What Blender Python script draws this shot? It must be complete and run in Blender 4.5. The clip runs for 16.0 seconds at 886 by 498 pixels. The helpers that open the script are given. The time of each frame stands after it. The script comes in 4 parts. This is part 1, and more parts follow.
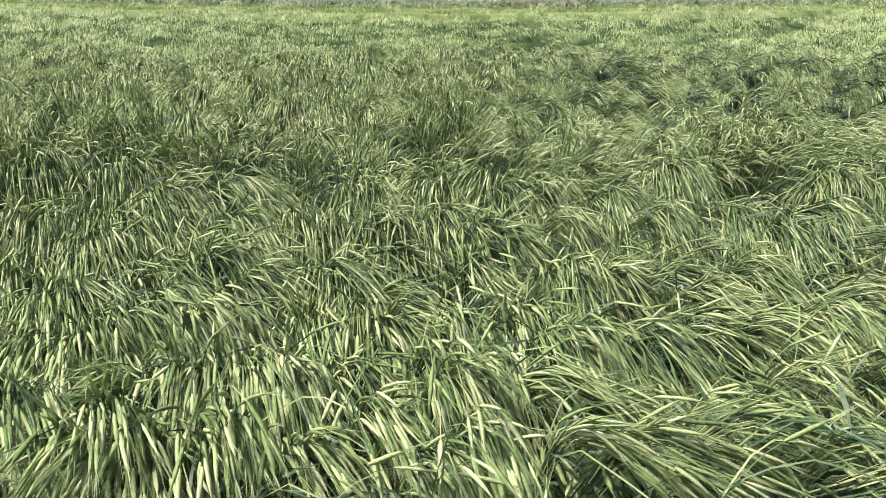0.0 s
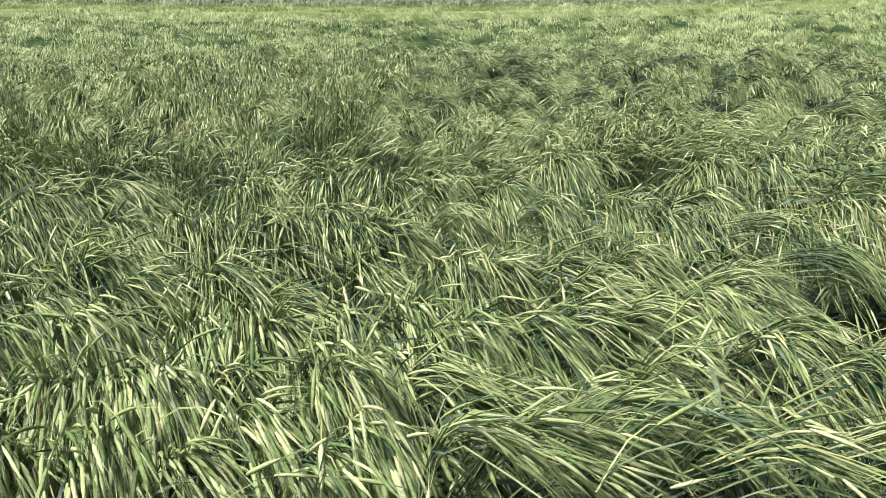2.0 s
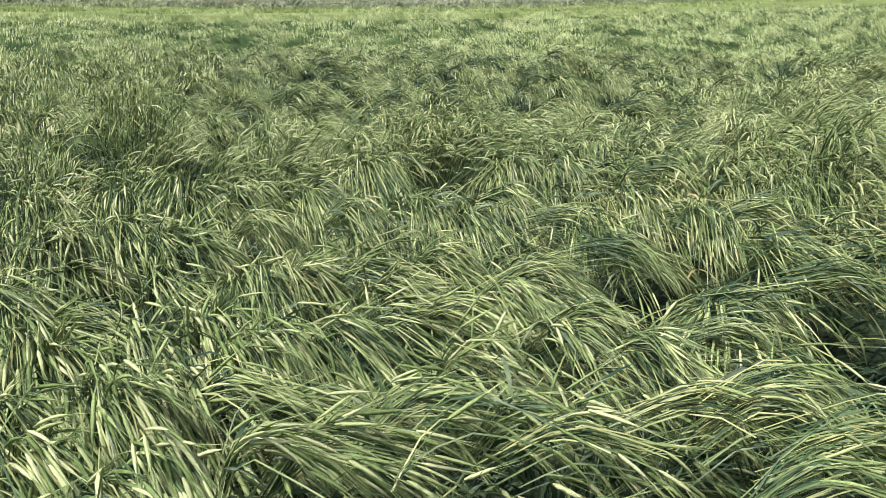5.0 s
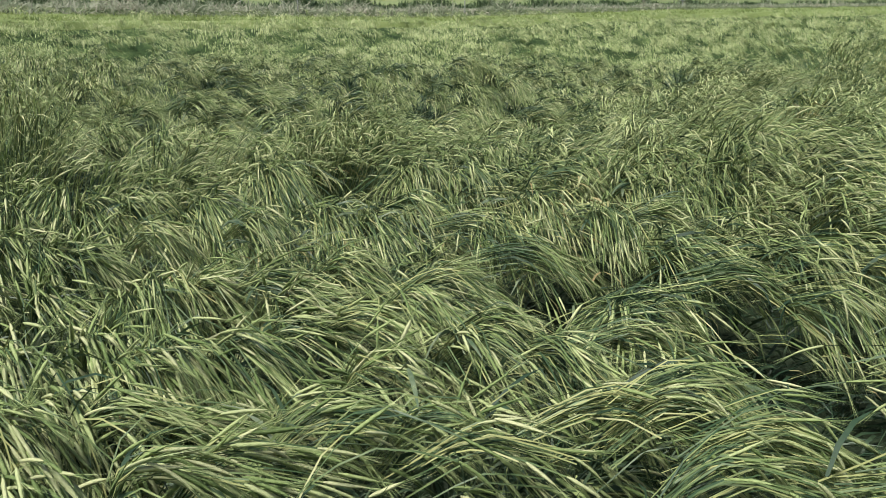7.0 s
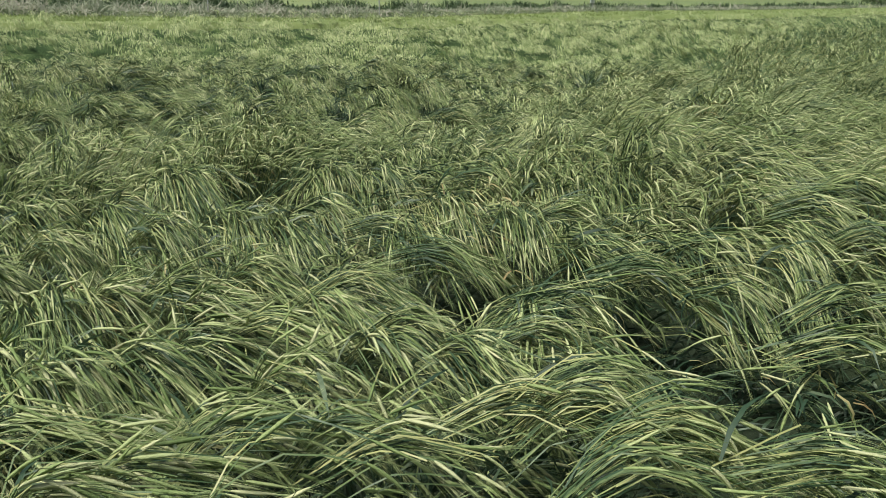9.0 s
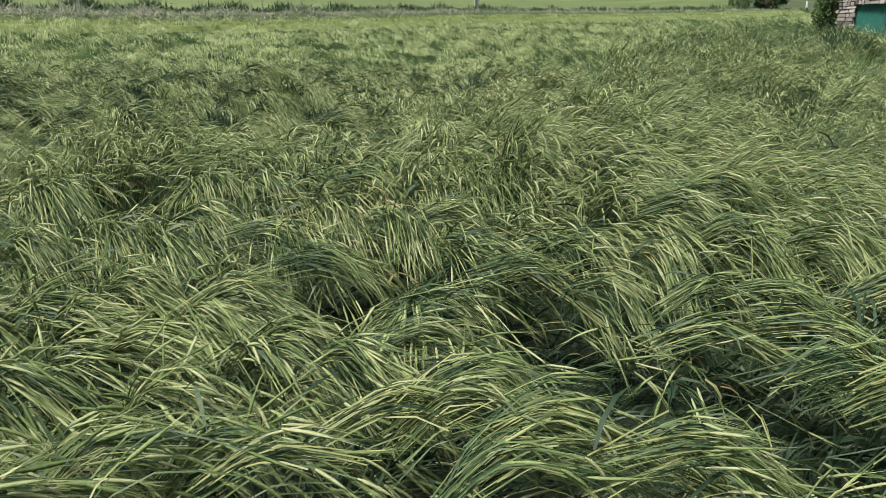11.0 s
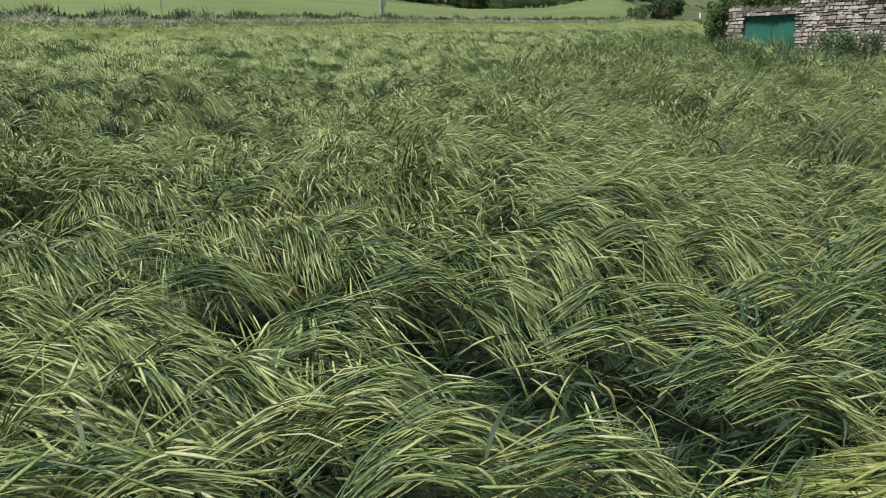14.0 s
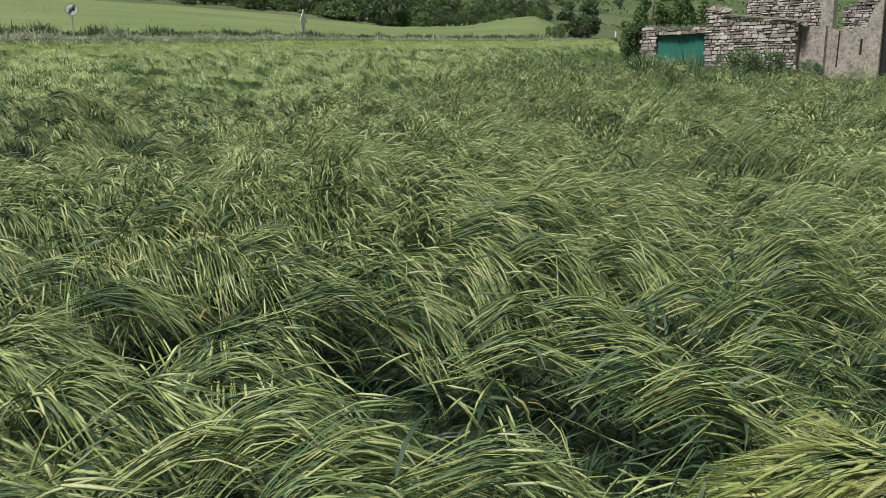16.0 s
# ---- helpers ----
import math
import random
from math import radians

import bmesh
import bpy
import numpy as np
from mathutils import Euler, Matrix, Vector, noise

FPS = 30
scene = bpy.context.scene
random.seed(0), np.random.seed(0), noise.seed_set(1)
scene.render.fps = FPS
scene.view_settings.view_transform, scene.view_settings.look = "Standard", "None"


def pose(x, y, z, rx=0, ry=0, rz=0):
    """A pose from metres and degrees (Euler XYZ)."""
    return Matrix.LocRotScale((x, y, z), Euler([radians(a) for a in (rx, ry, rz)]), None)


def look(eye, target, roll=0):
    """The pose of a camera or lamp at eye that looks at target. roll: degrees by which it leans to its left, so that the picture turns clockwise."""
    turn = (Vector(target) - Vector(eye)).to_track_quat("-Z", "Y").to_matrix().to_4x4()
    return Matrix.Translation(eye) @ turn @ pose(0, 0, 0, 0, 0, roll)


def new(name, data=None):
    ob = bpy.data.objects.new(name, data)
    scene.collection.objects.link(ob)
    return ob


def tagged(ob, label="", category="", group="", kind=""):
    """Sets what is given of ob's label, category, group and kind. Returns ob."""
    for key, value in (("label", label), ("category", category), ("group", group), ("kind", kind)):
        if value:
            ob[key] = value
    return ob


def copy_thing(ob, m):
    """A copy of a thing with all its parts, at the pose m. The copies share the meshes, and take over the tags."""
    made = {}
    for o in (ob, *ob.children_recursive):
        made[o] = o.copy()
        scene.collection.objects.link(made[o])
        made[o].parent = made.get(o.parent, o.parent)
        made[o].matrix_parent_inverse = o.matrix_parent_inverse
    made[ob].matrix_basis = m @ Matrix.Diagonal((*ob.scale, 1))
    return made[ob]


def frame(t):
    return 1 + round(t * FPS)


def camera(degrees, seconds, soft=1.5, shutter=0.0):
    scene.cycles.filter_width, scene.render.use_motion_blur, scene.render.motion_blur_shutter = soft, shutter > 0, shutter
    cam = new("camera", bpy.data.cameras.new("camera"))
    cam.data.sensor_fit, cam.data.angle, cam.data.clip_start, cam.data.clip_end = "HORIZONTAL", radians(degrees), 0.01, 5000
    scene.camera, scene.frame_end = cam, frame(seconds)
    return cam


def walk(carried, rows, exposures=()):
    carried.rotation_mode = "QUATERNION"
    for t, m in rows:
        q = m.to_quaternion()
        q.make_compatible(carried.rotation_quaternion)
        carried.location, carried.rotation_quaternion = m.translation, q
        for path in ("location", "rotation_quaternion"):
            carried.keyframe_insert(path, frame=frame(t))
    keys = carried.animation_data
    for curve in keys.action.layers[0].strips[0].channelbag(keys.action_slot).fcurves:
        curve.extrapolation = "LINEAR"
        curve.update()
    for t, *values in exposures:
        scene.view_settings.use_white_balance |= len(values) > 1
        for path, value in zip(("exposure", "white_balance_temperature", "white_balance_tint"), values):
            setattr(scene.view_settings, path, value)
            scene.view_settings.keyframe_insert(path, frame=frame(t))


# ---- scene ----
cam = camera(56.36, 16.0, soft=0.75)
# seconds, eye x y z, yaw to the left of +y, pitch, roll
PATH = [
    (0, -0.000, 0.000, 1.600, 0.02, -13.97, 0.34),
    (0.5, 0.026, 0.013, 1.595, -1.88, -14.02, 0.18),
    (1, 0.040, 0.016, 1.598, -3.61, -14.04, 0.14),
    (1.5, 0.054, 0.016, 1.596, -5.23, -14.03, 0.06),
    (2, 0.073, 0.014, 1.595, -6.80, -14.02, 0.03),
    (2.5, 0.093, 0.012, 1.595, -8.40, -14.05, -0.12),
    (3, 0.111, 0.012, 1.593, -10.18, -14.08, -0.12),
    (3.5, 0.125, 0.011, 1.598, -12.17, -14.08, -0.02),
    (4, 0.139, 0.006, 1.598, -13.87, -14.04, 0.06),
    (4.5, 0.163, -0.002, 1.598, -16.42, -13.96, 0.06),
    (4.7, 0.172, -0.005, 1.599, -17.50, -13.94, 0.05),
    (6.8, 0.236, 0.055, 1.572, -24.84, -13.21, 0.05),
    (7, 0.239, 0.053, 1.575, -25.27, -13.24, 0.14),
    (7.5, 0.248, 0.044, 1.579, -26.51, -13.21, 0.14),
    (8, 0.257, 0.042, 1.580, -27.82, -13.19, 0.14),
    (8.5, 0.264, 0.031, 1.580, -29.25, -13.18, 0.08),
    (9, 0.271, 0.022, 1.579, -30.90, -13.14, 0.08),
    (9.5, 0.280, 0.015, 1.581, -32.84, -13.07, 0.07),
    (10, 0.297, 0.006, 1.582, -35.00, -13.07, -0.08),
    (10.2, 0.301, 0.003, 1.583, -35.79, -13.06, -0.11),
    (12.3, 0.338, -0.024, 1.576, -41.24, -12.91, -0.10),
    (12.5, 0.343, -0.027, 1.581, -41.58, -12.93, -0.05),
    (13, 0.351, -0.030, 1.585, -42.46, -12.84, -0.09),
    (13.5, 0.360, -0.033, 1.588, -43.55, -12.63, -0.09),
    (14, 0.369, -0.039, 1.588, -44.62, -12.42, -0.12),
    (14.5, 0.377, -0.047, 1.590, -45.68, -12.21, -0.12),
    (15, 0.386, -0.056, 1.592, -47.17, -11.87, -0.18),
    (15.5, 0.394, -0.066, 1.591, -48.51, -11.55, -0.21),
    (16, 0.404, -0.077, 1.590, -49.82, -11.29, -0.18),
]


def facing(x, y, z, yaw, pitch, roll):
    a, b = radians(yaw), radians(pitch)
    way = Vector((-math.sin(a) * math.cos(b), math.cos(a) * math.cos(b), math.sin(b)))
    return look((x, y, z), Vector((x, y, z)) + way, roll)


walk(cam, [(r[0], facing(*r[1:])) for r in PATH],
     exposures=[(0, 1.02, 6300, 12), (4.6, 0.92, 6300, 12), (7, 0.47, 6350, 9.5), (10.2, 0.35, 6400, 9), (12.5, 0.25, 6460, 7.5), (16, 0.14, 6480, 6)])

# ---- light: a bright, thinly overcast sky ----
SUN_EL, SUN_AZ = 60.0, 258.0          # degrees; azimuth clockwise from +y
world = bpy.data.worlds.new("sky")
scene.world = world
world.use_nodes = True
wn = world.node_tree.nodes
sky = wn.new("ShaderNodeTexSky")
sky.sky_type, sky.sun_disc = "NISHITA", False
sky.sun_elevation, sky.sun_rotation = radians(SUN_EL), radians(SUN_AZ)
sky.air_density, sky.dust_density, sky.ozone_density = 1.0, 3.0, 1.0
world.node_tree.links.new(sky.outputs[0], wn["Background"].inputs[0])
wn["Background"].inputs[1].default_value = 0.05
sun_data = bpy.data.lights.new("sun", "SUN")
sun_data.energy, sun_data.angle, sun_data.color = 4.2, radians(13), (1.0, 0.95, 0.87)
sun = new("sun", sun_data)
e, a = radians(SUN_EL), radians(SUN_AZ)
sun.matrix_world = look((math.sin(a) * math.cos(e) * 50, math.cos(a) * math.cos(e) * 50, math.sin(e) * 50), (0, 0, 0))


# ---- materials ----
def mixed(name, colours, scale=3.0, fine=60.0, rough=0.6, bump=0.3, bump_scale=80.0, island=0.0, through_light=0.0, spec=0.4, metal=0.0, by_object=0.0, grain=0.45):
    """A surface whose colour wanders between the given ones at two scales, with a fine relief."""
    m = bpy.data.materials.new(name)
    m.use_nodes = True
    t = m.node_tree
    n, link = t.nodes, t.links.new
    b = n["Principled BSDF"]
    b.inputs["Roughness"].default_value, b.inputs["Metallic"].default_value = rough, metal
    b.inputs["Specular IOR Level"].default_value = spec
    co = n.new("ShaderNodeTexCoord")
    geo = n.new("ShaderNodeNewGeometry")
    big, small = n.new("ShaderNodeTexNoise"), n.new("ShaderNodeTexNoise")
    big.inputs["Scale"].default_value, small.inputs["Scale"].default_value = scale, fine
    big.inputs["Detail"].default_value, small.inputs["Detail"].default_value = 3, 3
    link(geo.outputs["Position"], big.inputs["Vector"])
    link(geo.outputs["Position"], small.inputs["Vector"])
    add = n.new("ShaderNodeMath")
    add.operation = "MULTIPLY_ADD"
    add.inputs[1].default_value = grain
    link(small.outputs[0], add.inputs[0])
    half = n.new("ShaderNodeMath")
    half.operation = "MULTIPLY_ADD"
    half.inputs[1].default_value = 0.9
    half.inputs[2].default_value = 0.045 - 0.5 * grain - 0.5 * island - 0.5 * by_object
    link(big.outputs[0], half.inputs[0])
    link(half.outputs[0], add.inputs[2])
    last = add.outputs[0]
    for amount, source in ((island, geo.outputs["Random Per Island"]), (by_object, None)):
        if amount:
            if source is None:
                source = n.new("ShaderNodeObjectInfo").outputs["Random"]
            more = n.new("ShaderNodeMath")
            more.operation = "MULTIPLY_ADD"
            more.inputs[1].default_value = amount
            link(source, more.inputs[0])
            link(last, more.inputs[2])
            last = more.outputs[0]
    ramp = n.new("ShaderNodeValToRGB")
    el = ramp.color_ramp.elements
    while len(el) < len(colours):
        el.new(0.5)
    for k, c in enumerate(colours):
        el[k].position = 0.12 + 0.76 * k / max(1, len(colours) - 1)
        el[k].color = (*c, 1)
    link(last, ramp.inputs[0])
    link(ramp.outputs[0], b.inputs["Base Color"])
    if bump:
        bn, bt = n.new("ShaderNodeBump"), n.new("ShaderNodeTexNoise")
        bt.inputs["Scale"].default_value = bump_scale
        bn.inputs["Strength"].default_value, bn.inputs["Distance"].default_value = bump, 0.01
        link(geo.outputs["Position"], bt.inputs["Vector"])
        link(bt.outputs[0], bn.inputs["Height"])
        link(bn.outputs[0], b.inputs["Normal"])
    if through_light:
        tr, mix = n.new("ShaderNodeBsdfTranslucent"), n.new("ShaderNodeMixShader")
        link(ramp.outputs[0], tr.inputs[0])
        mix.inputs[0].default_value = through_light
        link(b.outputs[0], mix.inputs[1])
        link(tr.outputs[0], mix.inputs[2])
        link(mix.outputs[0], n["Material Output"].inputs[0])
    return m


M_EAR = mixed("barley_ear", [(0.15, 0.22, 0.075), (0.31, 0.40, 0.155), (0.46, 0.53, 0.25), (0.58, 0.61, 0.34)], 2.0, 90, 0.5, 0.6, 260, 0.95, 0.1, 0.22)
M_EAR_ONE = mixed("single_ear", [(0.15, 0.22, 0.075), (0.31, 0.40, 0.155), (0.46, 0.53, 0.25), (0.58, 0.61, 0.34)], 2.0, 90, 0.5, 0.6, 260, 0, 0.12, 0.22, 0, 0.6)
M_RIPE = mixed("ripening_ear", [(0.18, 0.25, 0.07), (0.31, 0.385, 0.125), (0.42, 0.46, 0.18), (0.55, 0.53, 0.26)], 2.0, 90, 0.5, 0.6, 260, 0.6, 0.15, 0.22)
M_AWN = mixed("barley_awn", [(0.15, 0.23, 0.085), (0.32, 0.41, 0.17), (0.52, 0.57, 0.29)], 1.2, 50, 0.5, 0, 1, 0.8, 0.2)
M_STEM = mixed("barley_stem", [(0.035, 0.072, 0.035), (0.08, 0.13, 0.056), (0.165, 0.225, 0.088), (0.34, 0.36, 0.15)], 2.0, 40, 0.45, 0, 1, 0.85, 0.08, 0.25)
# leaf green kept low, so part of the hollows' shade lies in this colour
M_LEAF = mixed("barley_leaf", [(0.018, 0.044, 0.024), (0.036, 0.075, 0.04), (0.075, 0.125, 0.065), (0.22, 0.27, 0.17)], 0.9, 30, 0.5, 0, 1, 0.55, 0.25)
M_STRAW = mixed("yellowed_leaf", [(0.26, 0.27, 0.11), (0.38, 0.35, 0.16), (0.36, 0.26, 0.12)], 2, 30, 0.6, 0, 1, 0.6, 0.2)
# near-black, so the sheet stands in for deep shade between the stems
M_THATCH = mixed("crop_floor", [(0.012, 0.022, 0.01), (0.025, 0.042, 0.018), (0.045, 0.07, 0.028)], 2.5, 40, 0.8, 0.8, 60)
# pale ear specks and shaded gaps between them are put into the colour
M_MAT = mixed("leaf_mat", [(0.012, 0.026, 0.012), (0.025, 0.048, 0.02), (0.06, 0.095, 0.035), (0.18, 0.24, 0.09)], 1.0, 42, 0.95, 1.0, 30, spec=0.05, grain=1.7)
M_GREENCROP = mixed("green_crop", [(0.21, 0.29, 0.095), (0.29, 0.37, 0.13), (0.37, 0.435, 0.17)], 0.5, 8, 0.7, 0, 1, 0.4, 0.4)
M_HILL = mixed("hill_crop", [(0.08, 0.125, 0.045), (0.135, 0.185, 0.068), (0.17, 0.22, 0.085), (0.215, 0.255, 0.11)], 0.06, 1.6, 0.8, 0.8, 6, grain=0.8)
M_WEED = mixed("verge_weed", [(0.18, 0.24, 0.14), (0.31, 0.36, 0.24), (0.44, 0.46, 0.35), (0.55, 0.51, 0.43)], 0.35, 5, 0.7, 0, 1, 0.5, 0.45)
M_NETTLE = mixed("nettle_leaf", [(0.05, 0.10, 0.045), (0.10, 0.17, 0.08), (0.18, 0.26, 0.13), (0.32, 0.38, 0.23)], 0.8, 8, 0.65, 0, 1, 0.5, 0.4)
M_SOIL = mixed("grassy_soil", [(0.05, 0.075, 0.03), (0.09, 0.12, 0.05), (0.15, 0.16, 0.08)], 1.0, 20, 0.9, 0.6, 30)
M_SCRUB = mixed("scrub_slope", [(0.045, 0.07, 0.03), (0.085, 0.115, 0.05), (0.16, 0.165, 0.095)], 0.05, 0.5, 0.9, 0.5, 3)
M_TRACK = mixed("pale_earth", [(0.17, 0.15, 0.10), (0.27, 0.23, 0.17)], 0.4, 6, 0.9, 0.4, 12)
M_TARMAC = mixed("tarmac", [(0.06, 0.06, 0.06), (0.09, 0.09, 0.085)], 1, 60, 0.85, 0.3, 200)
M_TREE = mixed("tree_leaf", [(0.04, 0.075, 0.038), (0.075, 0.12, 0.055), (0.12, 0.175, 0.08)], 0.5, 6, 0.6, 0, 1, 0.5, 0.3)
M_BUSH = mixed("bush_leaf", [(0.075, 0.135, 0.05), (0.14, 0.22, 0.085), (0.23, 0.31, 0.13)], 0.6, 8, 0.6, 0, 1, 0.5, 0.4)
M_BARK = mixed("bark", [(0.06, 0.045, 0.03), (0.12, 0.09, 0.06)], 3, 30, 0.9, 0.6, 40)
M_STONE = mixed("limestone", [(0.17, 0.148, 0.137), (0.32, 0.285, 0.268), (0.46, 0.415, 0.40), (0.58, 0.53, 0.515)], 1.4, 18, 0.85, 0.6, 40, 0, 0, 0.3, 0, 0.75)
M_MORTAR = mixed("earth_mortar", [(0.07, 0.06, 0.05), (0.17, 0.15, 0.13)], 2, 25, 0.95, 0.6, 50)
M_RENDER = mixed("lime_render", [(0.15, 0.127, 0.112), (0.28, 0.247, 0.222), (0.39, 0.35, 0.32), (0.48, 0.44, 0.405)], 2.4, 9, 0.9, 1.0, 7, grain=1.3)
M_DOOR = mixed("green_painted_steel", [(0.03, 0.145, 0.115), (0.04, 0.18, 0.145), (0.055, 0.21, 0.17)], 0.8, 12, 0.45, 0.1, 20)
M_SLAB = mixed("roof_slab", [(0.14, 0.12, 0.10), (0.27, 0.23, 0.19)], 2, 20, 0.9, 0.5, 30)
M_DARK = mixed("near_black", [(0.012, 0.014, 0.014), (0.03, 0.03, 0.03)], 2, 20, 0.8, 0.3, 30)
M_STEEL = mixed("galvanised_steel", [(0.35, 0.36, 0.36), (0.5, 0.51, 0.51)], 4, 60, 0.45, 0.1, 90, 0, 0, 0.5, 0.6)
M_WHITE = mixed("white_paint", [(0.7, 0.7, 0.7), (0.8, 0.8, 0.79)], 3, 40, 0.5, 0.05, 60)
M_BLACK = mixed("black_paint", [(0.02, 0.02, 0.02), (0.04, 0.04, 0.04)], 3, 40, 0.5, 0.05, 60)


# ---- mesh helpers ----
def mesh_of(name, verts, faces, mat, parent=None, label="", smooth=True):
    """One mesh object from arrays; faces is (n, 3) or (n, 4), or a list of both."""
    me = bpy.data.meshes.new(name)
    faces = [f for f in (faces if isinstance(faces, list) else [faces]) if len(f)]
    v = np.asarray(verts, np.float32)
    me.vertices.add(len(v))
    me.vertices.foreach_set("co", v.ravel())
    idx = np.concatenate([f.ravel() for f in faces]).astype(np.int32)
    size = np.concatenate([np.full(len(f), f.shape[1], np.int32) for f in faces])
    me.loops.add(len(idx))
    me.loops.foreach_set("vertex_index", idx)
    me.polygons.add(len(size))
    me.polygons.foreach_set("loop_start", np.concatenate([[0], np.cumsum(size)[:-1]]).astype(np.int32))
    me.polygons.foreach_set("use_smooth", np.full(len(size), smooth))
    me.update(calc_edges=True)
    me.materials.append(mat)
    ob = new(name, me)
    if parent:
        ob.parent = parent
    if label:
        tagged(ob, label)
    return ob


def part(name, bm, mat, parent=None, label="", smooth=False):
    me = bpy.data.meshes.new(name)
    bm.normal_update()
    bm.to_mesh(me)
    bm.free()
    me.materials.append(mat)
    for p in me.polygons:
        p.use_smooth = smooth
    ob = new(name, me)
    if parent:
        ob.parent = parent
    if label:
        tagged(ob, label)
    return ob


def empty(name, m=None):
    ob = new(name)
    ob.empty_display_size = 0.2
    if m is not None:
        ob.matrix_world = m
    return ob


def unit(v):
    return v / np.maximum(np.linalg.norm(v, axis=-1, keepdims=True), 1e-9)


def frames_along(P):
    T = np.gradient(P, axis=1)
    T = unit(T)
    side = np.cross(T, np.array([0.0, 0.0, 1.0]))
    side = np.where(np.linalg.norm(side, axis=-1, keepdims=True) < 0.05, np.array([1.0, 0, 0]), side)
    side = unit(side)
    return T, side, unit(np.cross(side, T))


def tubes(P, R, sides, flat=1.0, twist=None):
    """Closed-round tubes along n centre lines P (n, k, 3) with radii R (n, k)."""
    n, k, _ = P.shape
    _, s, u = frames_along(P)
    ang = np.arange(sides) * 2 * np.pi / sides
    ang = ang[None, None, :] + (0 if twist is None else twist[:, None, None])
    V = P[:, :, None] + R[:, :, None, None] * (np.cos(ang)[..., None] * s[:, :, None] + flat * np.sin(ang)[..., None] * u[:, :, None])
    base = (np.arange(n) * k * sides)[:, None, None]
    ring, j = np.arange(k - 1)[None, :, None] * sides, np.arange(sides)[None, None, :]
    j2 = (j + 1) % sides
    F = np.stack([base + ring + j, base + ring + j2, base + ring + sides + j2, base + ring + sides + j], -1)
    return V.reshape(-1, 3), F.reshape(-1, 4)


def ribbons(P, W, turn=None):
    """Flat blades along centre lines P with half widths W, turned about their length."""
    n, k, _ = P.shape
    _, s, u = frames_along(P)
    t = np.zeros(n) if turn is None else turn
    s = np.cos(t)[:, None, None] * s + np.sin(t)[:, None, None] * u
    V = np.stack([P - W[..., None] * s, P + W[..., None] * s], 2)
    base = (np.arange(n) * k * 2)[:, None]
    r = np.arange(k - 1)[None] * 2
    F = np.stack([base + r, base + r + 1, base + r + 3, base + r + 2], -1)
    return V.reshape(-1, 3), F.reshape(-1, 4)


rng = np.random.default_rng(7)


def waves(seed, size, count=14):
    """A smooth wandering field over the plan, about -1 to 1, of the given feature size."""
    r = np.random.default_rng(seed)
    k = 2 * np.pi / (size * r.uniform(0.7, 1.8, count))
    a, p = r.uniform(0, 2 * np.pi, count), r.uniform(0, 2 * np.pi, count)

    def field(x, y):
        out = 0
        for q in range(count):
            out = out + np.sin(k[q] * (np.cos(a[q]) * x + np.sin(a[q]) * y) + p[q])
        return out / math.sqrt(count / 1.6)
    return field


# ---- the lie of the land ----
def polar(x, y):
    return np.hypot(x, y), np.degrees(np.arctan2(x, y))


def edge_r(az):
    """How far the cropped field goes: to the road's straight verge, or to the ruin."""
    a = np.radians(np.clip(az, -60, 61.5))
    line = 40.0 / np.maximum(np.cos(a) - 0.13 * np.sin(a), 0.1)
    return np.where(az > 61.5, np.interp(az, [61.5, 63.5, 66, 180], [line.max() if np.ndim(line) else 100, 44, 39, 39]), np.minimum(line, 110))


def crop_top(x, y):
    """Mean height of the crop's surface."""
    r, az = polar(x, y)
    z = np.interp(r, [0, 3.5, 5, 7, 10, 14, 20, 27], [0.4, 0.4, 0.56, 0.72, 0.8, 0.86, 1.0, 1.35])
    z27 = np.interp(az, [-60, 45, 63, 75, 90], [1.35, 1.35, 1.25, 1.1, 1.05])
    el = np.interp(az, [-60, 0, 26.5, 40.5, 57, 61, 66, 72, 80], [2.35, 2.4, 2.5, 2.9, 2.85, 2.9, 1.0, 0.35, 0.2])
    re = edge_r(az)
    ze = 1.6 + re * np.tan(np.radians(el))
    far = z27 + (ze - z27) * np.clip((r - 27) / np.maximum(re - 27, 1), 0, 1) ** 0.9
    near = np.where(r > 14, 0.86 + (z - 0.86) * (z27 - 0.86) / (1.35 - 0.86), z)
    return np.where(r > 27, far, near)


def thick(r):
    return np.interp(r, [0, 3.5, 7, 14], [0.4, 0.4, 0.52, 0.55])


def ground(x, y):
    """Height of the bare ground everywhere, out to the hills."""
    r, az = polar(x, y)
    re = edge_r(az)
    field = crop_top(x, y) - thick(r)
    el0 = np.interp(az, [-180, -60, 0, 22, 39, 57, 61, 64, 72, 90], [0.5, 2.7, 2.7, 2.75, 3.0, 2.85, 2.85, 0.9, 0.2, 0.0])
    top = np.interp(az, [-180, -60, 0, 26.5, 32, 40.5, 46.7, 51.6, 54, 56.1, 57.5, 62, 75, 180], [0.6, 4, 5.2, 5.1, 4.9, 4.3, 3.74, 3.85, 4.3, 4.55, 3.75, 3.4, 3.3, 0.6])
    r2 = np.interp(az, [-60, 40, 57, 62, 180], [170, 165, 190, 210, 210])
    peak = np.interp(az, [-180, -90, 0, 60, 100, 180], [2, 6, 9, 11, 8, 2])
    u = np.clip((r - re - 5) / np.maximum(r2 - re - 5, 1), 0, 1)
    v = np.clip((r - r2) / (900 - r2), 0, 1)
    el = el0 + (top - el0) * u ** 0.55 + (peak - top) * v ** 0.6
    far = 1.6 + r * np.tan(np.radians(el))
    rise = np.clip((r - re) / 1.5, 0, 1)
    return np.where(r > re, field + (far - field) * rise, field)


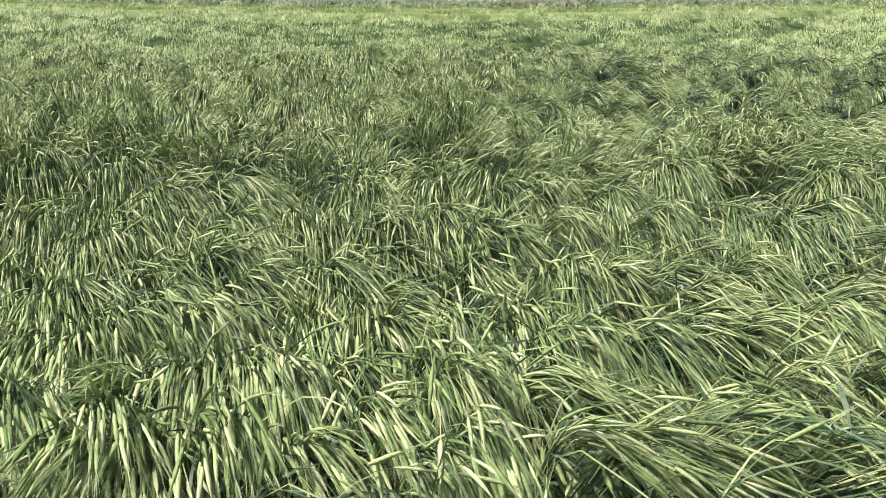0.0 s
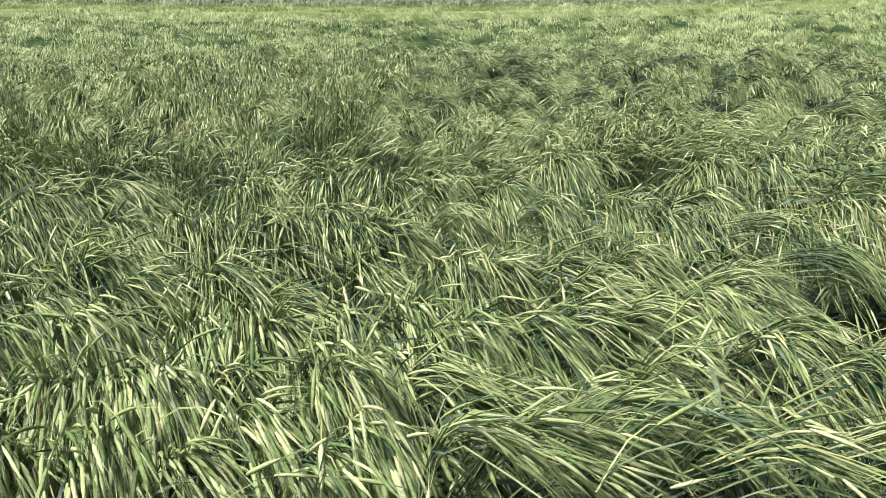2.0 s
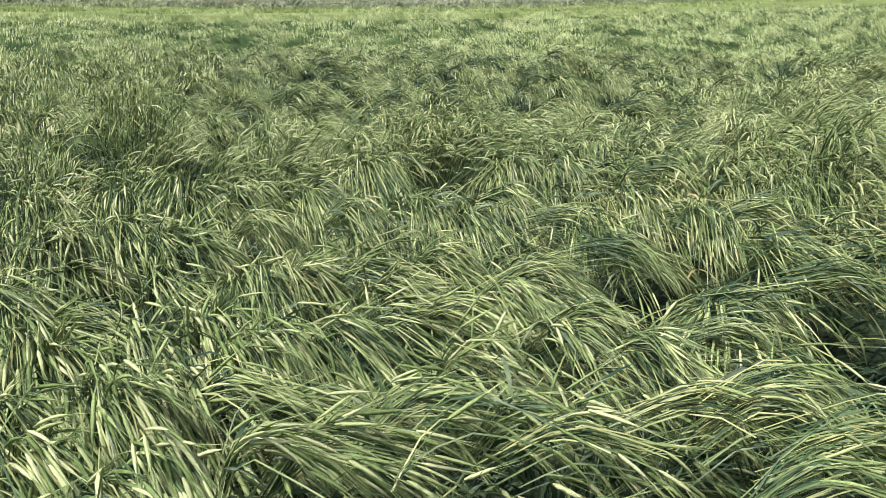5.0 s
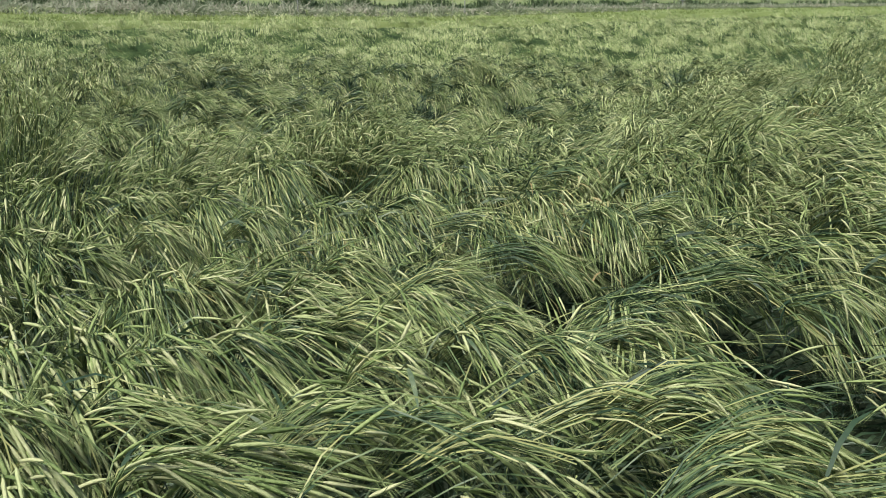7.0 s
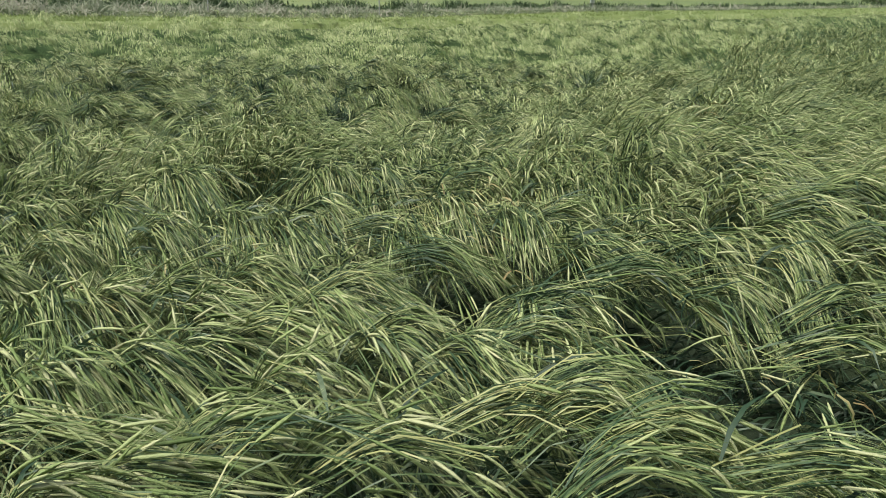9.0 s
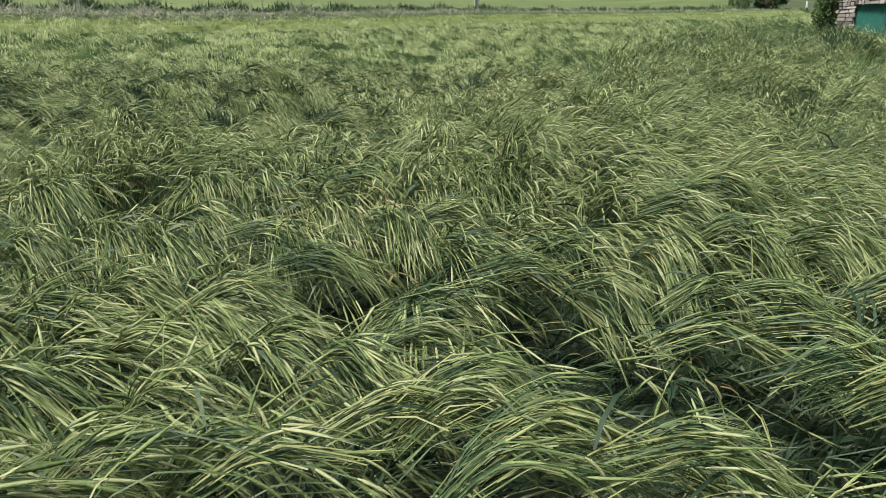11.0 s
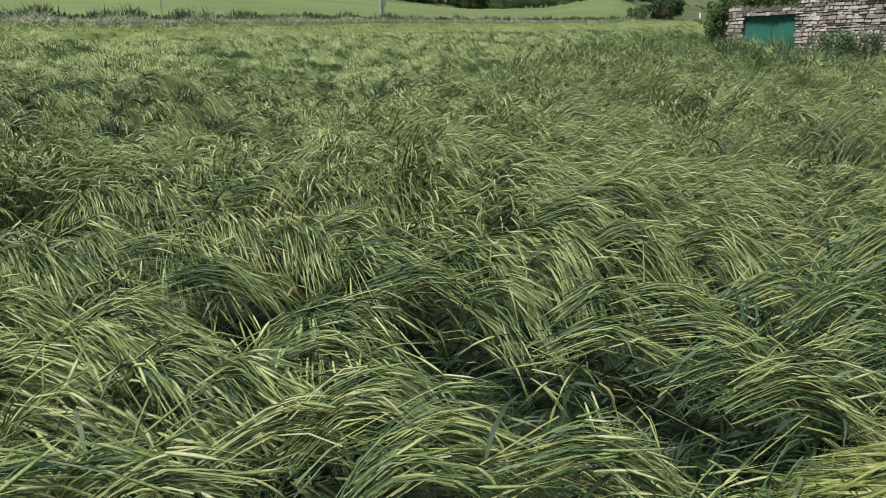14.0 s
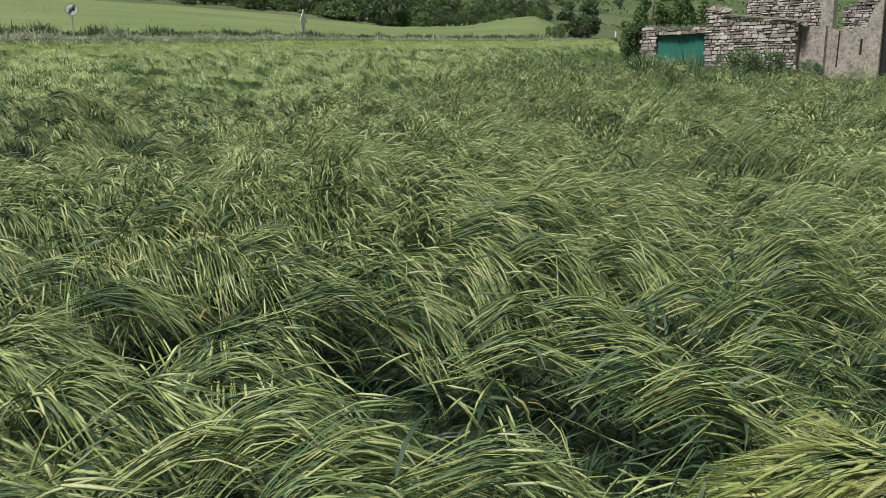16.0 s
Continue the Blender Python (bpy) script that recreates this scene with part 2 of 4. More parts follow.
def ground_sheet():
    rr = np.concatenate([np.linspace(0.15, 8, 12), np.geomspace(8.3, 34, 20), np.geomspace(34.5, 260, 64), np.geomspace(270, 2600, 40)])
    aa = np.radians(np.concatenate([np.linspace(-40, 90, 220), np.linspace(91, 319, 60)]))
    n, k = len(rr), len(aa)
    R, A = np.meshgrid(rr, aa, indexing="ij")
    X, Y = R * np.sin(A), R * np.cos(A)
    Z = ground(X, Y)
    V = np.stack([X, Y, Z], -1).reshape(-1, 3)
    i, j = np.meshgrid(np.arange(n - 1), np.arange(k), indexing="ij")
    j2 = (j + 1) % k
    F = np.stack([i * k + j, i * k + j2, (i + 1) * k + j2, (i + 1) * k + j], -1).reshape(-1, 4)
    cap = np.stack([np.full(k, len(V)), np.arange(k), (np.arange(k) + 1) % k], -1)[:, [0, 2, 1]]
    V = np.vstack([V, [[0, 0, 0]]])
    ob = mesh_of("ground", V, [F[:, ::-1], cap], M_SOIL)
    for m in (M_HILL, M_SCRUB, M_TARMAC):
        ob.data.materials.append(m)
    c = V[F].mean(1)
    r, az = polar(c[:, 0], c[:, 1])
    re = edge_r(az)
    r2 = np.interp(az, [-60, 40, 57, 62, 180], [170, 165, 190, 210, 210])
    slot = np.zeros(len(F), np.int32)
    slot[(r > re + 7.5) & (r < r2) & (az < 57.3)] = 1
    slot[(r >= r2) | ((r > re + 7.5) & (az >= 57.3))] = 2
    ob.data.polygons.foreach_set("material_index", np.concatenate([slot, np.zeros(k, np.int32)]))
    return tagged(ob, "gently rising farmland with soil, green slopes and scrub", "ground", kind="structure")


ground_sheet()

# ---- the crop: where it is heaped, hollow and upright ----
# x, y, radius, height of the swells under the crop
MOUNDS = [(4.35, 3.9, 0.9, 0.26), (3.3, 3.9, 0.6, 0.10), (1.55, 5.3, 0.3, 0.10), (-0.6, 5.2, 0.5, 0.06), (5.7, 5.4, 0.9, 0.16), (4.3, 12.9, 0.6, 0.3), (-1.6, 13.2, 0.7, 0.3), (2.4, 16.8, 1.3, 0.35), (7.6, 17.8, 0.9, 0.35), (20.6, 20.6, 1.0, 0.4)]
# x, y, radius of the holes close by, and of the dark leafy tussocks further off
HOLES = [(0.41, 2.32, 0.14), (-0.29, 2.08, 0.13), (1.32, 2.74, 0.17), (0.39, 3.70, 0.13), (0.11, 4.30, 0.15), (-1.30, 5.20, 0.14), (-0.09, 2.18, 0.14), (1.71, 2.26, 0.21), (2.10, 2.54, 0.17), (2.98, 2.34, 0.28), (2.27, 2.37, 0.17), (1.59, 3.05, 0.17), (1.92, 1.64, 0.20), (2.84, 1.62, 0.24), (2.84, 1.31, 0.22), (3.60, 1.30, 0.18), (4.12, 1.08, 0.20), (0.52, 2.35, 0.14), (3.00, 3.90, 0.24), (5.40, 2.50, 0.28), (6.00, 2.50, 0.35), (1.52, 2.28, 0.13), (2.19, 2.54, 0.12), (1.84, 1.72, 0.12), (1.56, 1.96, 0.09), (1.47, 2.79, 0.12), (1.75, 2.29, 0.12), (2.53, 2.71, 0.12), (1.76, 4.13, 0.11), (1.70, 2.51, 0.10), (2.44, 2.35, 0.12), (1.48, 3.88, 0.10), (2.70, 1.61, 0.11)]
TUSSOCKS = [(-1.6, 12.5, 0.43), (1.4, 15.4, 0.5), (3.1, 16.0, 0.67), (4.4, 12.2, 0.3), (7.2, 17.2, 0.55), (8.2, 16.9, 0.5), (4.6, 9.7, 0.3), (9.8, 11.4, 0.62), (9.0, 7.8, 0.36), (9.9, 7.6, 0.38), (10.0, 6.7, 0.5), (14.3, 13.0, 0.5), (12.1, 5.8, 0.35), (19.9, 8.5, 0.7), (4.4, 6.7, 0.42), (3.2, 6.2, 0.3), (5.05, 4.35, 0.22), (5.4, 11.0, 0.42), (7.9, 2.7, 0.3), (6.4, 2.4, 0.25), (-1.9, 21.1, 0.6), (5.9, 22.4, 0.6), (1.35, 1.95, 0.24), (1.8, 2.15, 0.18), (1.75, 4.15, 0.2), (2.3, 4.65, 0.22)]
# tresses that the storm combed: x, y of the crest, way in plan, dip, length, half width
TRESSES_WEST_FRONT = [(-1.22, 2.18, -58, 11, 0.32, 0.12), (-1.10, 2.47, -106, 4, 0.32, 0.08), (-0.92, 2.11, -68, 10, 0.23, 0.10), (-0.93, 2.19, -111, 4, 0.30, 0.06), (-0.81, 2.42, -78, 26, 0.32, 0.12), (-0.64, 2.45, -74, 24, 0.34, 0.10), (-0.53, 2.36, -64, 24, 0.34, 0.08), (-0.41, 2.32, -63, 25, 0.33, 0.08), (-0.24, 2.40, -56, 24, 0.34, 0.08), (-0.15, 2.14, -55, 12, 0.28, 0.08), (-1.53, 2.90, -75, 7, 0.31, 0.12), (-1.02, 2.00, -100, 7, 0.16, 0.09), (-0.58, 2.00, -68, 12, 0.20, 0.10), (-0.82, 2.09, -69, 8, 0.29, 0.09), (-0.34, 2.03, -56, 9, 0.25, 0.08), (-1.32, 2.76, -70, 7, 0.31, 0.10)]
TRESSES_WEST_MIDDLE = [(-1.58, 3.18, -78, 19, 0.32, 0.13), (-1.43, 3.20, -46, 35, 0.32, 0.13), (-1.22, 2.95, -53, 26, 0.32, 0.11), (-0.83, 2.98, -44, 25, 0.33, 0.12), (-0.49, 2.99, -77, 18, 0.32, 0.09), (-0.29, 2.98, -84, 21, 0.33, 0.11), (-0.14, 2.92, -56, 25, 0.33, 0.10), (-0.94, 2.66, -27, 7, 0.32, 0.05), (-1.23, 3.57, -51, 27, 0.32, 0.16), (-0.93, 3.60, -42, 30, 0.32, 0.15), (-0.75, 3.45, -30, 13, 0.46, 0.09), (-0.53, 3.49, -86, 13, 0.36, 0.10), (-0.41, 3.52, -47, 19, 0.33, 0.10), (-0.18, 3.40, -26, 9, 0.50, 0.08), (-1.89, 3.47, -66, 20, 0.32, 0.13), (-1.07, 3.19, -47, 14, 0.33, 0.10)]
TRESSES_WEST_BACK = [(-2.11, 4.12, -77, 45, 0.32, 0.20), (-1.92, 4.15, -92, 44, 0.32, 0.18), (-1.64, 4.09, -63, 31, 0.52, 0.16), (-1.63, 3.82, -61, 24, 0.32, 0.13), (-1.52, 4.63, -47, 33, 0.47, 0.19), (-1.05, 4.22, -49, 26, 0.34, 0.15), (-1.15, 4.81, -29, 23, 0.55, 0.16), (-0.48, 4.83, -74, 33, 0.49, 0.17), (-0.30, 4.15, -84, 45, 0.35, 0.13), (-0.55, 4.26, -75, 35, 0.33, 0.12), (-0.25, 4.20, -30, 36, 0.37, 0.12), (-0.19, 4.11, -9, 4, 0.80, 0.05), (-2.50, 5.31, -49, 36, 0.34, 0.25), (-1.92, 5.13, -57, 42, 0.36, 0.23), (-2.70, 5.12, -77, 34, 0.32, 0.22), (-0.75, 4.38, -70, 28, 0.32, 0.14)]
TRESSES_CENTRE_BACK = [(0.02, 4.26, -63, 28, 0.32, 0.12), (0.24, 4.02, -61, 41, 0.38, 0.11), (0.38, 4.01, -37, 38, 0.35, 0.11), (0.69, 4.18, -38, 44, 0.33, 0.12), (1.00, 4.57, -73, 25, 0.64, 0.14), (1.55, 5.29, -84, 29, 0.66, 0.16), (1.20, 4.14, -58, 43, 0.35, 0.11), (1.57, 4.30, -82, 27, 0.64, 0.15), (0.85, 3.60, -35, 41, 0.31, 0.12), (0.51, 5.09, -56, 32, 0.47, 0.15), (0.24, 5.28, -101, 19, 0.49, 0.16), (-0.08, 4.98, -100, 35, 0.33, 0.14), (0.74, 4.96, -50, 36, 0.34, 0.14), (2.08, 4.16, -72, 37, 0.33, 0.14), (2.39, 4.96, -121, 24, 0.43, 0.15), (1.74, 4.02, -89, 27, 0.33, 0.12)]
TRESSES_CENTRE = [(0.53, 3.44, -83, 26, 0.63, 0.12), (0.42, 3.40, -103, 15, 0.39, 0.07), (0.10, 2.91, -63, 39, 0.35, 0.10), (0.58, 2.70, -56, 42, 0.33, 0.11), (0.79, 2.75, -48, 32, 0.41, 0.10), (0.42, 2.69, -73, 26, 0.32, 0.09), (1.08, 3.55, -32, 11, 0.47, 0.10), (0.69, 3.68, -73, 12, 0.32, 0.09), (1.13, 3.30, -69, 11, 0.33, 0.10), (1.06, 2.96, -39, 18, 0.32, 0.10), (1.30, 2.90, -49, 11, 0.31, 0.09), (0.17, 3.69, -71, 11, 0.33, 0.08), (1.46, 3.62, -55, 14, 0.32, 0.10), (0.34, 3.00, -73, 18, 0.33, 0.09)]
TRESSES_CENTRE_FRONT = [(0.08, 2.30, -57, 38, 0.36, 0.09), (0.22, 2.49, -73, 27, 0.49, 0.08), (0.37, 2.41, -24, 10, 0.46, 0.07), (0.58, 2.41, -28, 9, 0.40, 0.07), (0.14, 2.01, -61, 10, 0.23, 0.08), (0.40, 1.95, -15, 10, 0.36, 0.06), (1.16, 2.41, -38, 19, 0.25, 0.08), (0.89, 2.11, -3, 10, 0.35, 0.07), (-0.01, 2.47, -68, 18, 0.33, 0.08), (0.60, 2.00, -11, 10, 0.35, 0.06), (0.91, 2.39, -25, 9, 0.26, 0.06)]
TRESSES_EAST_NEAR = [(1.70, 2.53, -55, 31, 0.43, 0.10), (1.78, 3.16, -37, 25, 0.34, 0.11), (2.32, 3.34, -38, 18, 0.33, 0.13), (2.15, 2.48, -122, 17, 0.34, 0.05), (2.18, 2.34, -30, 25, 0.48, 0.07), (2.45, 2.60, -34, 35, 0.37, 0.10), (2.89, 2.54, -38, 28, 0.46, 0.12), (2.99, 2.15, -84, 42, 0.32, 0.11), (1.67, 1.81, -32, 14, 0.42, 0.07), (1.80, 1.69, -34, 16, 0.51, 0.07), (1.27, 1.81, -28, 10, 0.34, 0.06), (1.21, 2.08, -29, 9, 0.38, 0.06), (1.75, 2.22, -87, 11, 0.32, 0.09), (2.04, 1.83, -33, 32, 0.38, 0.07), (1.62, 1.32, -30, 10, 0.36, 0.05), (1.51, 2.93, -72, 11, 0.32, 0.09)]
TRESSES_EAST_MIDDLE = [(2.02, 1.49, -27, 40, 0.25, 0.07), (1.49, 2.40, -88, 11, 0.32, 0.07), (2.19, 2.72, -158, 4, 0.28, 0.06), (2.89, 2.84, -82, 12, 0.28, 0.10), (3.74, 2.52, -100, 15, 0.33, 0.12), (3.13, 3.43, -38, 27, 0.39, 0.14), (4.24, 4.03, -109, 40, 0.48, 0.18), (3.86, 4.09, -89, 39, 0.35, 0.17), (2.38, 4.80, -81, 41, 0.33, 0.15), (2.66, 4.64, -84, 38, 0.39, 0.15), (2.83, 3.52, -75, 18, 0.32, 0.12), (4.84, 3.58, -39, 39, 0.34, 0.18), (4.69, 3.92, -98, 41, 0.40, 0.16), (2.27, 3.75, -42, 19, 0.32, 0.12)]
TRESSES_EAST = [(2.98, 1.65, -37, 20, 0.60, 0.08), (3.26, 1.32, -56, 27, 0.46, 0.09), (4.17, 1.75, -94, 31, 0.47, 0.13), (3.91, 1.40, -33, 24, 0.47, 0.11), (3.28, 0.99, -35, 17, 0.52, 0.08), (3.86, 1.10, -31, 13, 0.54, 0.09), (3.48, 1.63, -48, 27, 0.45, 0.12), (1.88, 1.42, -33, 19, 0.63, 0.07), (2.91, 0.90, -30, 26, 0.51, 0.09), (4.31, 1.01, -32, 22, 0.36, 0.11), (3.97, 2.08, -102, 34, 0.32, 0.13), (4.61, 2.67, -65, 28, 0.47, 0.15), (4.77, 1.24, -31, 18, 0.48, 0.13), (3.63, 0.93, -30, 17, 0.49, 0.09), (2.91, 1.09, -29, 33, 0.29, 0.08), (2.09, 1.08, -30, 24, 0.39, 0.07)]
TRESSES_MOUND = [(3.86, 4.10, -116, 28, 0.60, 0.19), (3.94, 3.75, -105, 23, 0.72, 0.16), (3.26, 3.78, -107, 40, 0.42, 0.15), (4.45, 3.16, -98, 27, 0.58, 0.16), (4.04, 2.52, -65, 32, 0.46, 0.14), (4.00, 2.20, -61, 36, 0.40, 0.12), (3.41, 2.47, -97, 40, 0.34, 0.11), (3.24, 2.54, -96, 44, 0.22, 0.11), (3.41, 2.20, -94, 44, 0.31, 0.11), (2.88, 2.94, -95, 33, 0.33, 0.12), (2.73, 3.36, -112, 36, 0.32, 0.12), (3.22, 1.82, -31, 48, 0.31, 0.10), (4.44, 4.06, -35, 24, 0.47, 0.16), (3.35, 4.36, -98, 45, 0.34, 0.15), (2.60, 3.77, -101, 34, 0.34, 0.14), (2.25, 3.57, -99, 32, 0.31, 0.13)]
TRESSES = np.array(TRESSES_WEST_FRONT + TRESSES_WEST_MIDDLE + TRESSES_WEST_BACK + TRESSES_CENTRE_BACK + TRESSES_CENTRE + TRESSES_CENTRE_FRONT + TRESSES_EAST_NEAR + TRESSES_EAST_MIDDLE + TRESSES_EAST + TRESSES_MOUND)
heave = waves(3, 1.15)
heave_far = waves(5, 2.6)
bumps = waves(6, 1.3)
gaps = waves(21, 0.8)
swing = waves(11, 1.3)
swing_far = waves(12, 5.0)


def lift(x, y):
    """Swell of the crop over its common level."""
    r = np.hypot(x, y)
    out = 0.06 * heave(x, y) + (0.13 * heave_far(x, y) + 0.1 * bumps(x, y)) * np.interp(r, [6, 9, 24, 60], [0, 1, 1.1, 0.7])
    for hx, hy, hr, hh in MOUNDS:
        out = out + hh * np.exp(-((x - hx) ** 2 + (y - hy) ** 2) / (2 * hr * hr))
    return out


def surface(x, y):
    return crop_top(x, y) + lift(x, y)


def hollow(x, y):
    """1 in the middle of a hole or tussock, 0 away from them."""
    out = np.zeros_like(x)
    for hx, hy, hr in HOLES + TUSSOCKS:
        out = np.maximum(out, np.exp(-((x - hx) ** 2 + (y - hy) ** 2) / (hr * hr)))
    return out


def sparse(x, y):
    """Where the ears were beaten down and leaves show instead."""
    return np.maximum(np.exp(-((x - 1.4) ** 2 + (y - 2.0) ** 2) / (2 * 0.55 ** 2)), 0.5 * np.exp(-((x - 1.9) ** 2 + (y - 4.2) ** 2) / (2 * 0.55 ** 2)))


def lean_way(x, y):
    """The way in which the stems lie, degrees in plan."""
    r = np.hypot(x, y)
    base = np.interp(x, [-3, 0, 1.5, 3.5, 8], [-80, -72, -50, -52, -70]) + (14 * swing(x, y) + 12 * swing_far(x, y)) * np.interp(r, [4, 9], [1, 0.8])
    total, pull = np.full_like(x, 0.35), 0
    for tx, ty, way, dip, reach, half in TRESSES:
        w = np.exp(-((x - tx) ** 2 + (y - ty) ** 2) / (2 * 0.3 ** 2))
        total = total + w
        pull = pull + w * (way - base)
    return base + pull / total


def inland(x, y):
    """How far a place lies behind the front of the crop that still stands."""
    r, az = polar(x, y)
    return r - (np.interp(az, [-40, 0, 14, 22, 30, 38, 46, 54, 62, 72, 90], [5.6, 5.8, 5.8, 5.4, 5.1, 4.7, 4.4, 4.3, 4.6, 4.6, 4.6]) + 0.3 * heave(x, y))


def upright(x, y):
    """How much of the crop still stands, its tops bowed over."""
    r, az = polar(x, y)
    far = np.interp(az, [-40, 14, 22, 30, 38, 50, 60], [7.3, 7.4, 8.2, 9.0, 11, 30, 60]) + 0.4 * heave_far(x, y)
    return np.clip(inland(x, y) / 0.35, 0, 1) * np.clip((far - r) / 0.8, 0, 1)


def band_depth(az):
    """Depth of the strip along the verge in which the crop still stands."""
    return np.interp(az, [-40, 20, 45, 58, 62, 63], [2.4, 2.6, 7, 14, 14, 0])


def strewn(area_each, r0, r1):
    """Places over the field between two distances, one for each such area."""
    a0, a1 = -36.0, 86.0
    n = int((a1 - a0) / 360 * math.pi * (r1 * r1 - r0 * r0) / area_each)
    r = np.sqrt(rng.uniform(r0 * r0, r1 * r1, n))
    a = np.radians(rng.uniform(a0, a1, n))
    x, y = r * np.sin(a), r * np.cos(a)
    keep = r < edge_r(np.degrees(a)) - band_depth(np.degrees(a)) + rng.normal(0, 1.2, n)
    return x[keep], y[keep]


def combed(r0, r1):
    """The tresses with a shape of their own: x, y, z, way, dip, length, half width."""
    r = np.hypot(TRESSES[:, 0], TRESSES[:, 1])
    t = TRESSES[(r >= r0) & (r < r1)]
    if not len(t):
        return np.zeros((0, 7))
    up = np.where(t[:, 3] < 10, 0.13, 0.22) + 0.02 * rng.normal(0, 1, len(t))
    raised = sum(hh * np.exp(-((t[:, 0] - hx) ** 2 + (t[:, 1] - hy) ** 2) / (2 * hr * hr)) for hx, hy, hr, hh in MOUNDS[:1])
    return np.column_stack([t[:, 0], t[:, 1], crop_top(t[:, 0], t[:, 1]) + up + 0.5 * raised, t[:, 2], t[:, 3] + 6, t[:, 4], t[:, 5]])


fold = waves(31, 1.6)
fold_far = waves(33, 4.0)


def fallen(area_each, r0, r1, long, half, dip, high, rows):
    """The rest of the fallen crop in tresses that break over uneven rows, one before another."""
    x, y = strewn(area_each, r0, r1)
    n = len(x)
    r = np.hypot(x, y)
    bent = np.hypot(x, y + 3) + 0.5 * rows * np.where(r < 8, fold(x, y), 1.6 * fold_far(x, y))
    shift = (rows * np.round(bent / rows) - bent) * np.where(r < 6.8, rng.uniform(0.55, 1.0, n), rng.uniform(0.8, 1.05, n))
    x, y = x * (1 + shift / r), y * (1 + shift / r)
    full = np.zeros(n)
    if r0 < 7:
        for tx, ty, way, tdip, reach, thalf in TRESSES:
            a = math.radians(way)
            mx, my = tx + 0.35 * reach * math.cos(a), ty + 0.35 * reach * math.sin(a)
            full = np.maximum(full, np.exp(-((x - mx) ** 2 + (y - my) ** 2) / (2 * 0.17 ** 2)))
    thin = np.maximum(0.75 * full, np.clip(np.where(r > 7, -0.4, -0.6) - gaps(x, y), 0, 0.6) * 1.5)
    thin = np.maximum(np.maximum(thin, 0.7 * sparse(x, y)), np.interp(x, [0.8, 1.6], [0, 0.3]) * (r < 5))
    keep = rng.uniform(0, 1, n) > np.maximum(1.15 * hollow(x, y), np.maximum(0.96 * upright(x, y), thin))
    x, y = x[keep], y[keep]
    n = len(x)
    way = lean_way(x, y) + rng.normal(0, 25, n)
    return np.column_stack([x, y, surface(x, y) + rng.normal(0, 1, n) * np.interp(np.hypot(x, y), [6, 10], [0.065, 0.085]) + high, way, np.clip(rng.normal(dip, 13, n), 5, 75), long * rng.uniform(0.6, 1.3, n), half * rng.uniform(0.6, 1.5, n)])


S_GRID = np.arange(-1.1, 1.5, 0.02)


def lay(T, density, k, long):
    """Stems that lie on their tress like thatch: lines (n, k, 3), last tilt, way, nod."""
    x, y, z, way, dip, reach, half = T.T
    ease = lambda v: np.clip(v, 0, 1) ** 2 * (3 - 2 * np.clip(v, 0, 1))
    steep = rng.uniform(0, 1, len(T))
    rise, fall = np.radians(np.interp(x, [0.8, 2.2], [42, 12]) + steep * np.interp(x, [0.8, 2.2], [32, 24]))[:, None], np.radians(dip)[:, None]
    s = S_GRID[None]
    psi = -rise + (fall + rise) * ease((s + 0.15) / 0.18)
    psi = psi - 0.3 * fall * ease((s - 0.75 * reach[:, None]) / 0.3)
    X, Z = np.cumsum(np.cos(psi), 1) * 0.02, -np.cumsum(np.sin(psi), 1) * 0.02
    zero = int(round(1.1 / 0.02))
    X, Z = X - X[:, zero:zero + 1], Z - Z[:, zero:zero + 1]
    count = np.maximum(4, density * 2.2 * half * (reach + 0.15)).astype(int)
    q = np.repeat(np.arange(len(T)), count)
    n = len(q)
    across = np.clip(rng.normal(0, 0.55, n), -1.3, 1.3)
    tip = rng.uniform(-0.12, np.maximum(reach - 0.1, 0.02)[q])
    L = np.clip(rng.normal(long - 0.1, 0.04, n) + np.maximum(tip, 0), 0.2, 0.9)
    at = tip[:, None] - L[:, None] * (1 - np.linspace(0, 1, k))[None]
    col = np.clip((at + 1.1) / 0.02, 0, len(S_GRID) - 2)
    i, f = col.astype(int), col - col.astype(int)
    rows = q[:, None]
    px, pz, pt = (A[rows, i] * (1 - f) + A[rows, i + 1] * f for A in (X, Z, psi))
    w = np.radians(way)[q]
    fan, curl = rng.normal(0.25, 0.25, len(T))[q], rng.normal(0, 0.18, len(T))[q] + rng.normal(0, 0.25, n)
    side = half[q][:, None] * across[:, None] * (1 + fan[:, None] * (at + 0.2) / 0.3) + curl[:, None] * (at + 0.1) ** 2
    stray = rng.uniform(0, 1, n) < 0.12
    high = rng.normal(0, 0.02, n) - 0.05 * across ** 2 - 0.03 * (tip / np.maximum(reach[q], 0.1)) + stray * rng.uniform(0, 0.08, n)
    side = side + np.where(stray, rng.normal(0, 0.4, n), rng.normal(0, 0.11, n))[:, None] * (at + 0.25)
    P = np.stack([x[q][:, None] + px * np.cos(w)[:, None] - side * np.sin(w)[:, None], y[q][:, None] + px * np.sin(w)[:, None] + side * np.cos(w)[:, None], z[q][:, None] + pz + high[:, None]], -1)
    d = P[:, -1] - P[:, -2]
    nod = np.radians(np.clip(rng.normal(14, 13, n) + rng.normal(0, 9, len(T))[q], -15, 65))
    return P, np.pi / 2 + pt[:, -1], np.arctan2(d[:, 1], d[:, 0]), nod


